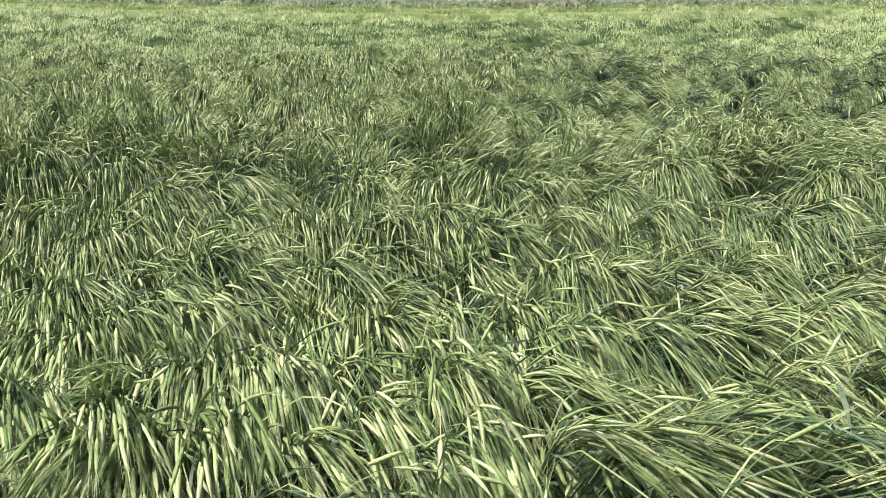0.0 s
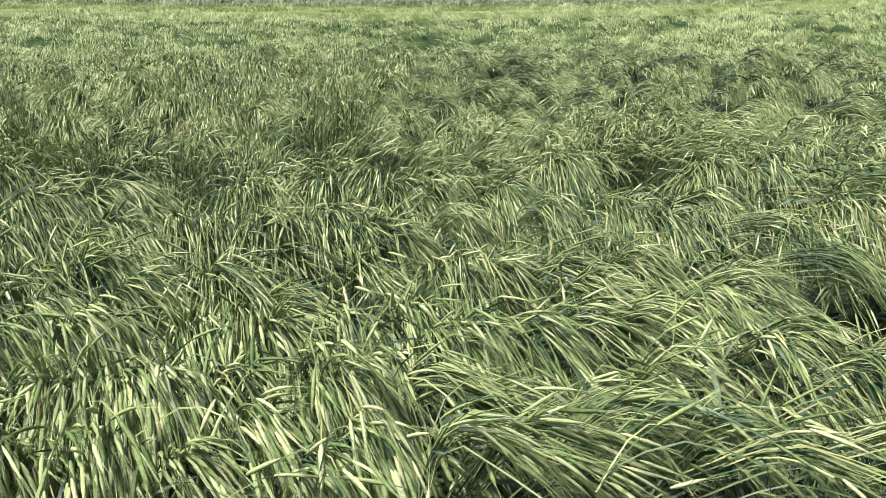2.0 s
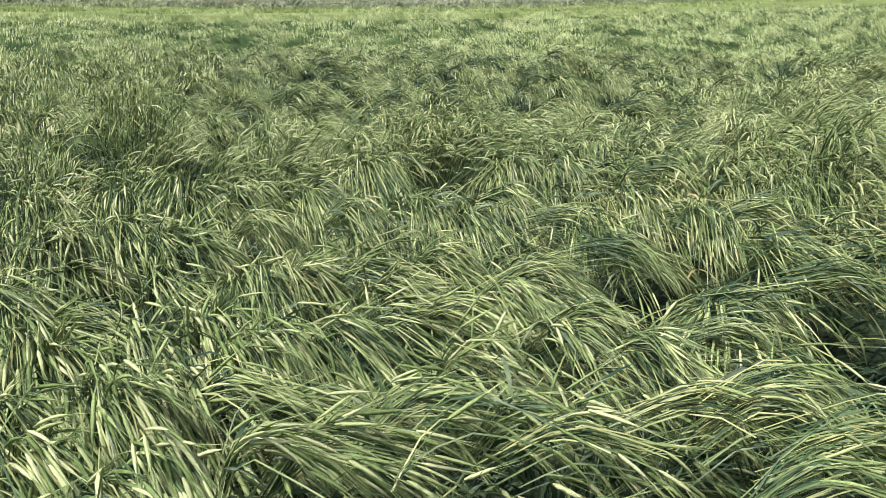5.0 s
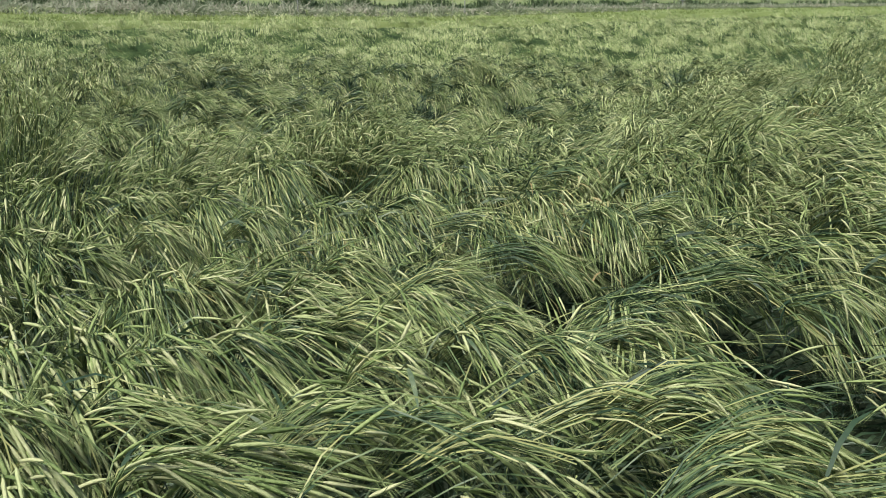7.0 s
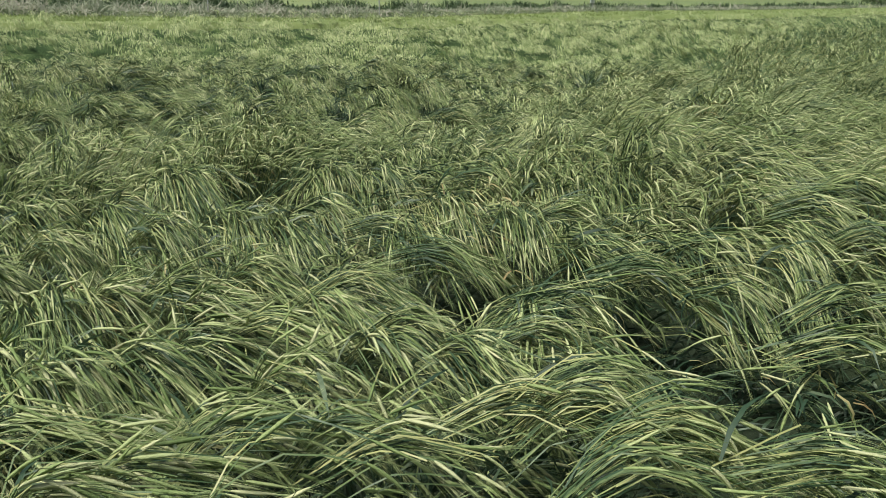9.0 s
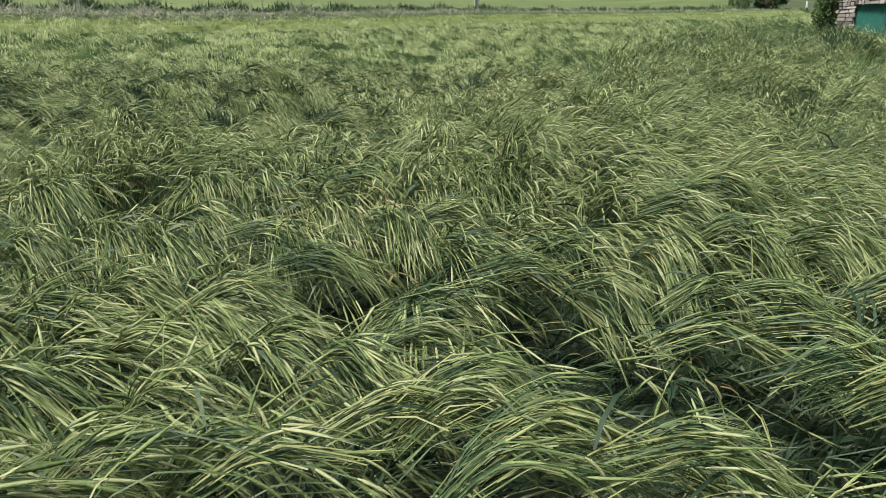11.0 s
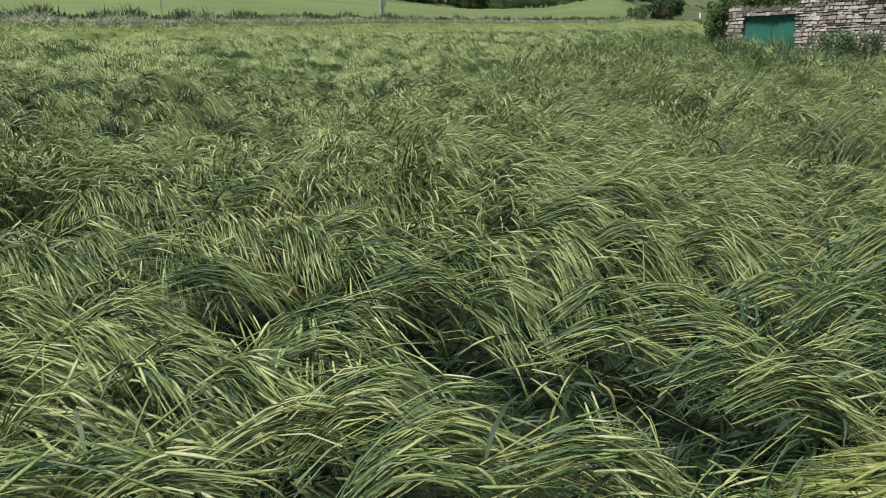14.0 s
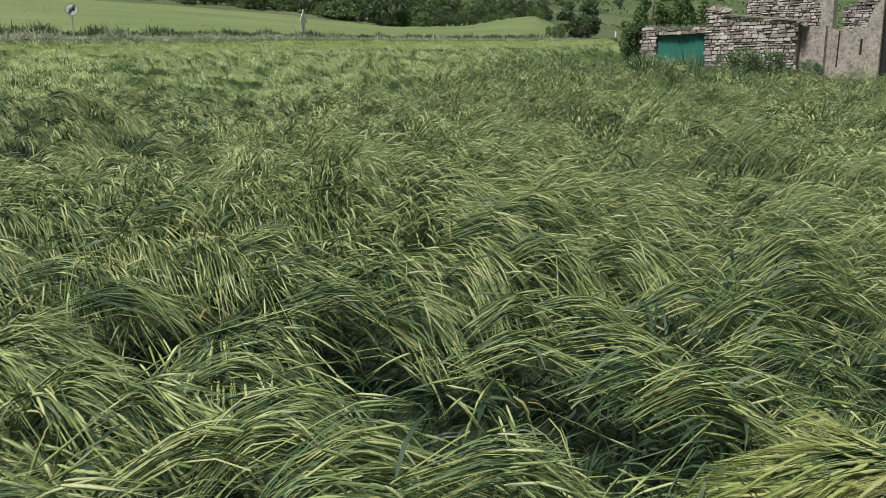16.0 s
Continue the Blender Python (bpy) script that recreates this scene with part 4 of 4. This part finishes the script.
# ---- signs ----
def disc(bm, radius, y0, y1, segments=28, inner=0.0):
    for ya, yb in ((y0, y1),):
        outer = [[bm.verts.new((radius * math.cos(2 * math.pi * i / segments), yy, radius * math.sin(2 * math.pi * i / segments))) for i in range(segments)] for yy in (ya, yb)]
        for i in range(segments):
            j = (i + 1) % segments
            bm.faces.new((outer[0][i], outer[0][j], outer[1][j], outer[1][i]))
        if inner:
            hole = [[bm.verts.new((inner * math.cos(2 * math.pi * i / segments), yy, inner * math.sin(2 * math.pi * i / segments))) for i in range(segments)] for yy in (ya, yb)]
            for i in range(segments):
                j = (i + 1) % segments
                bm.faces.new((hole[0][j], hole[0][i], hole[1][i], hole[1][j]))
                bm.faces.new((outer[0][j], outer[0][i], hole[0][i], hole[0][j]))
                bm.faces.new((outer[1][i], outer[1][j], hole[1][j], hole[1][i]))
        else:
            bm.faces.new(outer[0][::-1])
            bm.faces.new(outer[1])


def place_of(az, r, turn=0.0):
    """A pose on the ground that faces the viewer's side, turned by some degrees."""
    x, y = seen_at(az, r)
    return Matrix.Translation((x, y, float(ground(np.array(x), np.array(y))))) @ Matrix.Rotation(radians(-az + turn), 4, "Z")


def pole(parent, top, half=0.03):
    bm = bmesh.new()
    box(bm, -half, half, -half, half, -0.3, top)
    bmesh.ops.bevel(bm, geom=bm.edges[:], offset=half * 0.35, segments=1, affect="EDGES")
    return part("pole", bm, M_STEEL, parent, "galvanised steel pole")


def box(bm, x0, x1, y0, y1, z0, z1):
    vs = [bm.verts.new(p) for p in ((x0, y0, z0), (x1, y0, z0), (x1, y1, z0), (x0, y1, z0), (x0, y0, z1), (x1, y0, z1), (x1, y1, z1), (x0, y1, z1))]
    for f in ((0, 3, 2, 1), (4, 5, 6, 7), (0, 1, 5, 4), (1, 2, 6, 5), (2, 3, 7, 6), (3, 0, 4, 7)):
        bm.faces.new([vs[i] for i in f])


R1 = float(edge_r(np.array(26.45))) + 2.0
sign = empty("road_sign", place_of(26.45, R1, 8))
tagged(sign, "round white road sign with dark slash on a grey pole", "road sign")
s_base = sign.matrix_world.translation.z
s_mid = 1.6 + R1 * math.tan(radians(4.52)) - s_base
pole(sign, s_mid + 0.38)
bm = bmesh.new()
disc(bm, 0.31, -0.05, -0.035)
plate = part("plate", bm, M_WHITE, sign, "white enamelled disc")
plate.location.z = s_mid
bm = bmesh.new()
disc(bm, 0.325, -0.055, -0.03, inner=0.285)
rim = part("rim", bm, M_STEEL, plate, "grey rim")
for k in range(3):
    bm = bmesh.new()
    box(bm, -0.26, 0.26, -0.058, -0.052, -0.014, 0.014)
    bar = part("slash", bm, M_BLACK, plate)
    bar.matrix_local = Matrix.Rotation(radians(-52), 4, "Y") @ Matrix.Translation((0, 0, (k - 1) * 0.05))
for sx in (-0.1, 0.1):
    bm = bmesh.new()
    box(bm, sx - 0.06, sx + 0.06, -0.056, -0.051, -0.06, 0.06)
    bmesh.ops.bevel(bm, geom=bm.edges[:], offset=0.002, segments=1, affect="EDGES")
    part("pictogram", bm, M_BLACK if sx > 0 else M_STEEL, plate)

R2 = float(edge_r(np.array(40.57))) + 2.0
warn = empty("warning_sign", place_of(40.57, R2, 62))
tagged(warn, "triangular road sign seen nearly edge-on on its pole", "road sign")
w_top = 1.6 + R2 * math.tan(radians(4.86)) - warn.matrix_world.translation.z
pole(warn, w_top - 0.1)
bm = bmesh.new()
front = [bm.verts.new((math.sin(q) * 0.62, -0.05, math.cos(q) * 0.62)) for q in (0, 2.0944, 4.18879)]
face = bm.faces.new(front)
ext = bmesh.ops.extrude_face_region(bm, geom=[face])
bmesh.ops.translate(bm, vec=(0, 0.03, 0), verts=[v for v in ext["geom"] if isinstance(v, bmesh.types.BMVert)])
bmesh.ops.bevel(bm, geom=[e for e in bm.edges if abs(e.verts[0].co.y - e.verts[1].co.y) > 0.02], offset=0.05, segments=3, affect="EDGES")
tri = part("plate", bm, M_WHITE, warn, "pale plate with rounded corners")
tri.location.z = w_top - 0.62
bm = bmesh.new()
box(bm, -0.3, 0.3, -0.01, 0.02, -1.25, -0.5)
low = part("lower_plate", bm, M_WHITE, warn, "narrow pale plate below")
low.location.z = w_top - 0.35
post = empty("marker_post", place_of(15.4, float(edge_r(np.array(15.4))) + 2.0))
tagged(post, "slim grey steel post in the verge", "post")
pole(post, 2.1, 0.035)
wp = empty("white_post", place_of(61.3, 112))
tagged(wp, "white concrete post beside the road", "post")
bm = bmesh.new()
box(bm, -0.1, 0.1, -0.1, 0.1, -0.3, 1.5)
bmesh.ops.bevel(bm, geom=bm.edges[:], offset=0.025, segments=2, affect="EDGES")
part("shaft", bm, M_WHITE, wp)


# ---- the ruin ----
def at(az, d):
    return Vector((*seen_at(az, d), 0))


A0, A1 = at(63.05, 41.0), at(72.45, 38.8)
along = (A1 - A0).normalized()
WALL = (A1 - A0).length
RUIN = Matrix.Translation((A0.x, A0.y, 0)) @ Matrix.Rotation(math.atan2(along.y, along.x), 4, "Z")
ruin = empty("stone_ruin", RUIN)
tagged(ruin, "roofless ruined limestone farm building with broken walls", "ruin")
BACK = RUIN.inverted()


def front_x(az, depth):
    """Local x at which the line of sight from the field's near edge at az meets the plane y = depth."""
    p, q = BACK @ at(0, 0), BACK @ at(az, 50)
    return p.x + (q.x - p.x) * (depth - p.y) / (q.y - p.y)


def height(el, d):
    return 1.6 + d * math.tan(radians(el))


def stone_mesh(seed):
    r = random.Random(seed)
    bm = bmesh.new()
    box(bm, -0.5, 0.5, -0.5, 0.5, -0.5, 0.5)
    bmesh.ops.bevel(bm, geom=bm.edges[:], offset=0.09, segments=1, affect="EDGES")
    for v in bm.verts:
        v.co += Vector((r.uniform(-0.07, 0.07), r.uniform(-0.1, 0.1), r.uniform(-0.11, 0.11)))
    me = bpy.data.meshes.new("stone")
    bm.to_mesh(me)
    bm.free()
    me.materials.append(M_STONE)
    return me


STONES = [stone_mesh(s) for s in range(8)]
srng = random.Random(4)


def wall(name, x0, x1, y0, y1, z0, top, label, facing_y=True, mat=M_MORTAR, course=0.125, step=0.25):
    """A rubble wall: a core whose top follows top(u), and courses of proud stones on the seen face."""
    bm = bmesh.new()
    n = max(2, int(max(x1 - x0, y1 - y0) / step))
    run = (x0, x1) if facing_y else (y0, y1)
    rows = []
    for i in range(n + 1):
        u = run[0] + (run[1] - run[0]) * i / n
        zt = top(u) - 0.05
        a, b = ((u, y0), (u, y1)) if facing_y else ((x0, u), (x1, u))
        rows.append([bm.verts.new((*a, z0)), bm.verts.new((*a, zt)), bm.verts.new((*b, zt)), bm.verts.new((*b, z0))])
    for p, q in zip(rows, rows[1:]):
        for k in range(4):
            bm.faces.new((p[k], q[k], q[(k + 1) % 4], p[(k + 1) % 4]))
    bm.faces.new(rows[0][::-1])
    bm.faces.new(rows[-1])
    bmesh.ops.recalc_face_normals(bm, faces=bm.faces[:])
    core = part(name, bm, mat, ruin, label)
    if mat is not M_MORTAR:
        return core
    z = z0 + (0.5 if z0 < 1.6 else 0.0)
    while z < max(top(run[0] + (run[1] - run[0]) * k / 20) for k in range(21)):
        h = course * srng.uniform(0.6, 1.45)
        u = run[0] - srng.uniform(0, 0.12)
        while u < run[1] - 0.06:
            w = min(srng.uniform(0.12, 0.40), run[1] - u + 0.03)
            mid = u + w / 2
            if z + h * 0.8 < top(min(max(mid, run[0]), run[1])) + 0.08:
                ob = new("stone", STONES[srng.randrange(8)])
                ob.parent = core
                ob.scale = (w - srng.uniform(0.02, 0.045), 0.14 + srng.uniform(-0.06, 0.08), h - srng.uniform(0.012, 0.05))
                ob.location = (mid, y0 - 0.01, z + h / 2 + 0.012 * math.sin(mid * 3.1 + z * 5)) if facing_y else (x0 - 0.01, mid, z + h / 2)
                ob.rotation_euler = (0, srng.uniform(-0.07, 0.07), (0 if facing_y else math.pi / 2) + srng.uniform(-0.05, 0.05))
            u += w
        z += h
    return core


DOOR_L, DOOR_R = front_x(64.0, 0.15), front_x(67.13, 0.15)
z_pier, z_left, z_right = height(3.45, 41), height(4.3, 40), height(3.72, 38.8)
wall("front_pier", 0.0, DOOR_L, 0.0, 0.5, 1.2, lambda u: z_pier + 0.06 * math.sin(u * 9), "limestone rubble pier")
wall("lintel_wall", DOOR_L, DOOR_R, 0.05, 0.5, height(3.08, 40), lambda u: height(3.42, 40) + 0.08 * math.sin(u * 5.0), "low rubble above the doorway")
wall("front_wall", DOOR_R, WALL, 0.0, 0.55, 1.0, lambda u: z_left + (z_right - z_left) * (u - DOOR_R) / (WALL - DOOR_R) - 0.06 + (0.12 if u < DOOR_R + 0.25 else 0), "coursed limestone rubble front wall")
TOWER_Y = 2.4
TX0, TX1, TX2 = front_x(73.67, TOWER_Y), front_x(74.35, TOWER_Y), front_x(77.05, TOWER_Y)
wall("return_wall", WALL, front_x(74.05, 0.7), 0.55, 1.0, 1.0, lambda u: z_right - 0.14, "rendered return of the front wall", True, M_RENDER)
UX0 = front_x(69.45, TOWER_Y + 0.1)
wall("upper_wall", UX0, TX0, TOWER_Y + 0.1, TOWER_Y + 0.7, 3.6, lambda u: 6.6 + 0.5 * math.sin(u * 2.1) if u > UX0 + 0.3 else 5.4 + (u - UX0) * 3, "broken upper wall of limestone rubble")
wall("corner_pier", TX0, TX1, TOWER_Y, TOWER_Y + 0.7, 0.8, lambda u: 7.2 - 0.4 * math.sin(u * 3), "pale rendered corner", True, M_RENDER)
zt0 = height(3.2, 42)
wall("gable_wall", TX1, TX2, TOWER_Y + 0.06, TOWER_Y + 0.65, 0.8, lambda u: zt0 + 0.1 * math.sin(u * 11) + 1.5 * max(0, (u - TX1) / (TX2 - TX1) - 0.66) / 0.34, "cracked rendered wall with a broken top", True, M_RENDER, step=0.12)
wall("back_wall", TX1 - 0.3, TX2 + 0.5, TOWER_Y + 4.0, TOWER_Y + 4.6, 1.0, lambda u: 5.4 + 0.25 * math.sin(u * 2.3), "inner rubble wall seen through the breach")

# slab eaves along the front wall
for k in range(9):
    u0 = DOOR_R + 0.75 + k * (WALL + 0.35 - DOOR_R - 0.75) / 9
    u1 = u0 + (WALL + 0.35 - DOOR_R - 0.75) / 9 - 0.012
    z0 = z_left + (z_right - z_left) * (u0 - DOOR_R) / (WALL - DOOR_R) - 0.02
    bm = bmesh.new()
    box(bm, u0, u1, -0.16 - 0.03 * (k % 2), 0.75, z0, z0 + 0.065)
    for v in bm.verts:
        v.co.z += 0.08 * max(v.co.y, 0) - 0.12 * (v.co.x - u0) + srng.uniform(-0.008, 0.008)
    bmesh.ops.bevel(bm, geom=bm.edges[:], offset=0.012, segments=1, affect="EDGES")
    part("roof_slab", bm, M_SLAB, ruin)
# boulders left on the wall's head
for k in range(7):
    ob = new("loose_stone", STONES[k])
    ob.parent = ruin
    ob.scale = (srng.uniform(0.25, 0.5), 0.4, srng.uniform(0.15, 0.32))
    ob.location = (DOOR_R + 0.05 + 0.13 * k, 0.25, z_left + 0.1 + srng.uniform(-0.05, 0.1))
    ob.rotation_euler = (srng.uniform(-0.3, 0.3), srng.uniform(-0.3, 0.3), srng.uniform(-0.5, 0.5))
# cracks and slit in the gable: dark boxes stand in for their shaded depth
for az, el0, el1, w in ((74.72, 0.9, 3.0, 0.06), (75.95, 1.6, 2.5, 0.09)):
    x = front_x(az, TOWER_Y)
    bm = bmesh.new()
    box(bm, x, x + w, TOWER_Y + 0.045, TOWER_Y + 0.3, height(el0, 42), height(el1, 42))
    for v in bm.verts:
        v.co.x += 0.02 * (v.co.z - 3)
    part("slit", bm, M_DARK, ruin, "dark strip in place of a narrow shaded slit")
# dark upright at the far corner, built as a plain pole
tall = empty("timber_pole", place_of(77.35, 41.0))
tagged(tall, "dark upright pole shape beside the ruin", "pole")
mesh_of("shaft", *tubes(np.array([[[0, 0, -0.3], [0, 0, 1.2], [0.03, 0, 4], [0.05, 0, 8]]]), np.array([[0.16, 0.15, 0.17, 0.14]]), 10), M_DARK, tall)

# sheet-metal door, ribbed
door = empty("green_door", RUIN)
tagged(door, "ribbed sheet-metal door painted dark green", "door")
bm = bmesh.new()
n = 40
zb, zt = 1.5, height(3.05, 40.2)
prof = []
for i in range(n * 4 + 1):
    x = DOOR_L + (DOOR_R - DOOR_L) * i / (n * 4)
    prof.append((x, 0.2 - (0.018 if i % 4 in (1, 2) else 0)))
cols = [(bm.verts.new((x, y, zb)), bm.verts.new((x, y, zt)), bm.verts.new((x, y + 0.02, zt)), bm.verts.new((x, y + 0.02, zb))) for x, y in prof]
for p, q in zip(cols, cols[1:]):
    for k in range(4):
        bm.faces.new((p[k], q[k], q[(k + 1) % 4], p[(k + 1) % 4]))
bmesh.ops.recalc_face_normals(bm, faces=bm.faces[:])
part("sheet", bm, M_DOOR, door)
bm = bmesh.new()
box(bm, DOOR_L, DOOR_R, 0.17, 0.25, zt - 0.03, zt + 0.02)
part("top_rail", bm, M_DOOR, door)

# growth round the ruin
shrub = stand_at(tree("shrub", (1.05, 0.75, 0.95), 0.06, 2200, M_NETTLE, 21, "leafy green shrub against the ruin's wall", 0.02, "shrub"), 69.7, 37.6)
again(shrub, 70.7, 37.4, 1.0, 2.0)
again(shrub, 68.8, 38.2, 0.9, 1.0)
tagged(again(shrub, 73.1, 37.3, 0.8, 3.0), "dark shrub at the ruin's corner")
elder = stand_at(tree("elder", (0.85, 0.85, 1.45), 0.075, 5200, M_BUSH, 31, "tall leafy elder beside the ruin's pier", 0.0, "bush"), 62.8, 42.4, 1.05)
tagged(again(elder, 63.7, 43.4, 1.3, 2.0), "leafy elder behind the ruin's pier")
tagged(again(elder, 65.2, 45.0, 1.35, 4.0), "leafy elder growing behind the green door")
tagged(again(elder, 66.3, 45.2, 1.2, 5.0), "leafy elder growing behind the green door")
n = 9000
a = rng.uniform(51, 79, n)
r = np.where(a < 63, rng.uniform(37.5, 44, n), rng.uniform(34.5, 39.0, n)) - np.clip(a - 74, 0, 5) * 0.3
keep = rng.uniform(0, 1, n) < np.clip((a - 50) / 9, 0, 1)
a, r = a[keep], r[keep]
x, y = r * np.sin(np.radians(a)), r * np.cos(np.radians(a))
hh = np.clip(0.55 + 0.25 * waves(41, 1.6)(x, y), 0.2, 1.1) * np.interp(a, [50, 60, 64, 69, 74, 79], [0.6, 0.8, 1.15, 1.1, 0.6, 0.4])
tagged(tufts("wall_weeds", x, y, ground(x, y) + 0.25, 1.15 * hh * rng.uniform(0.5, 1, len(x)), rng.uniform(0.01, 0.026, len(x)), M_NETTLE, None, "", 4, 25), "nettles and tall grass along the ruin's foot", "weeds", kind="stuff")
n = 500
lx, ly = rng.uniform(0.05, DOOR_R, n), rng.uniform(0.05, 0.45, n)
pt = np.array([RUIN @ Vector((a, b, 0)) for a, b in zip(lx, ly)])
tagged(tufts("dry_grass", pt[:, 0], pt[:, 1], np.where(lx < DOOR_L, z_pier - 0.05, height(3.4, 40) - 0.02), rng.uniform(0.15, 0.4, n), np.full(n, 0.012), M_WEED, None, "", 3, 40), "dry tawny grass on the wall's head", "grass", kind="stuff")


# ---- yellowed leaves here and there in the crop ----
def faded(cx, cy, spread, count, seed):
    r = np.random.default_rng(seed)
    x, y = cx + r.normal(0, spread, count), cy + r.normal(0, spread, count)
    z = surface(x, y) + r.uniform(-0.06, 0.1, count)
    V, F = blades(x, y, z, lean_way(x, y) + r.normal(0, 30, count), r.uniform(0.08, 0.2, count), r.uniform(0.003, 0.006, count), 4, r.uniform(60, 95, count))
    ob = mesh_of("faded_leaves", V, F, M_STRAW, None)
    return tagged(ob, "patch of yellow and rust-coloured dying barley leaves", "leaves", kind="stuff")


for k, (cx, cy, spread, count) in enumerate(((1.05, 3.8, 0.2, 60), (2.68, 3.75, 0.3, 70), (0.55, 2.7, 0.25, 40), (5.1, 4.4, 0.3, 40), (-1.5, 9.0, 0.8, 120), (2.0, 5.9, 0.2, 30), (3.2, 1.9, 0.5, 40))):
    faded(cx, cy, spread, count, 60 + k)


# ---- the ears that hang nearest the field's edge, one by one ----
def kernel_ear(seed):
    """A six-rowed ear: kernels in rings round a spindle."""
    r = random.Random(seed)
    bm = bmesh.new()
    rings, sides = 9, 6
    rows = []
    for k in range(rings):
        u = k / (rings - 1)
        w = 0.0075 * (0.5 + 0.5 * min(1, u * 6)) * (1 - 0.75 * max(0, u - 0.6) / 0.4) * (1.12 if k % 2 else 0.9)
        droop = -0.012 * u * u
        rows.append([bm.verts.new((0.112 * u, w * math.cos(2 * math.pi * (s + 0.5 * (k % 2)) / sides), droop + 0.8 * w * math.sin(2 * math.pi * (s + 0.5 * (k % 2)) / sides))) for s in range(sides)])
    for p, q in zip(rows, rows[1:]):
        for s in range(sides):
            bm.faces.new((p[s], q[s], q[(s + 1) % sides], p[(s + 1) % sides]))
    bm.faces.new(rows[0][::-1])
    bm.faces.new(rows[-1])
    for s in range(11):
        k, q = r.randrange(3, rings - 1), r.randrange(sides)
        a, d = rows[k][q], rows[k + 1][q]
        tip = bm.verts.new((a.co.x + r.uniform(0.1, 0.15), a.co.y * 2.5 + r.uniform(-0.006, 0.006), a.co.z * 2.0 - 0.025))
        bm.faces.new((a, d, tip))
    me = bpy.data.meshes.new("ear")
    bm.to_mesh(me)
    bm.free()
    me.materials.append(M_EAR_ONE)
    for p in me.polygons:
        p.use_smooth = True
    return me


EARS = [kernel_ear(s) for s in range(6)]
erng = np.random.default_rng(99)
front = empty("barley_fringe")
tagged(front, "pale green bearded barley ears hanging along the crop's near fringe", "barley ears")
for k in range(290):
    r, a = erng.uniform(2.0, 2.75), math.radians(erng.uniform(-27, 76))
    x, y = r * math.sin(a), r * math.cos(a)
    way = float(lean_way(np.array([x]), np.array([y]))[0]) + erng.normal(0, 14)
    hang = erng.normal(30, 14)
    z = float(surface(np.array(x), np.array(y))) + 0.03 + erng.normal(0, 0.025)
    ob = new("ear", EARS[k % 6])
    ob.parent = front
    ob.matrix_local = Matrix.Translation((x, y, z)) @ Euler((erng.uniform(-0.5, 0.5), radians(hang), radians(way))).to_matrix().to_4x4() @ Matrix.Scale(erng.uniform(0.85, 1.1), 4)


# ---- a yellowing clump that lies across the rest, close to the path ----
def ripening_clump(cx, cy, n, towards):
    clump = empty("barley_clump")
    tagged(clump, "clump of yellowing bearded barley lying across the crop", "barley clump", kind="stuff")
    T = np.array([[cx + dx, cy + dy, float(crop_top(np.array(cx), np.array(cy))) + dz, towards + dw, dip, 0.36, 0.085] for dx, dy, dz, dw, dip in ((0, 0, 0.24, 0, 16), (0.14, 0.12, 0.22, -22, 24), (-0.08, -0.14, 0.22, 24, 12), (0.22, -0.14, 0.25, 8, 10))])
    P, th, w, nod = lay(T, n * 5.0, 6, 0.42)
    n = len(P)
    E = ear_lines(P, th, w, nod, 8, rng.normal(0.11, 0.012, n))
    shape = np.interp(np.linspace(0, 1, 8), [0, 0.12, 0.45, 0.8, 1], [0.5, 0.9, 1.0, 0.82, 0.2]) * np.where(np.arange(8) % 2, 1.1, 0.9)
    mesh_of("ears", *tubes(E, 0.0072 * rng.uniform(0.8, 1.15, n)[:, None] * shape[None], 5, 0.7, rng.uniform(0, 6, n)), M_RIPE, clump, "plump yellow-green ears")
    mesh_of("stems", *tubes(P, np.full((n, 6), 0.002), 3), M_STEM, clump, "bent green stems")
    mesh_of("awns", *awns(E, 16, 0.15, 0.0011), M_RIPE, clump, "long yellowish bristles")


ripening_clump(2.5, 0.32, 190, 126)
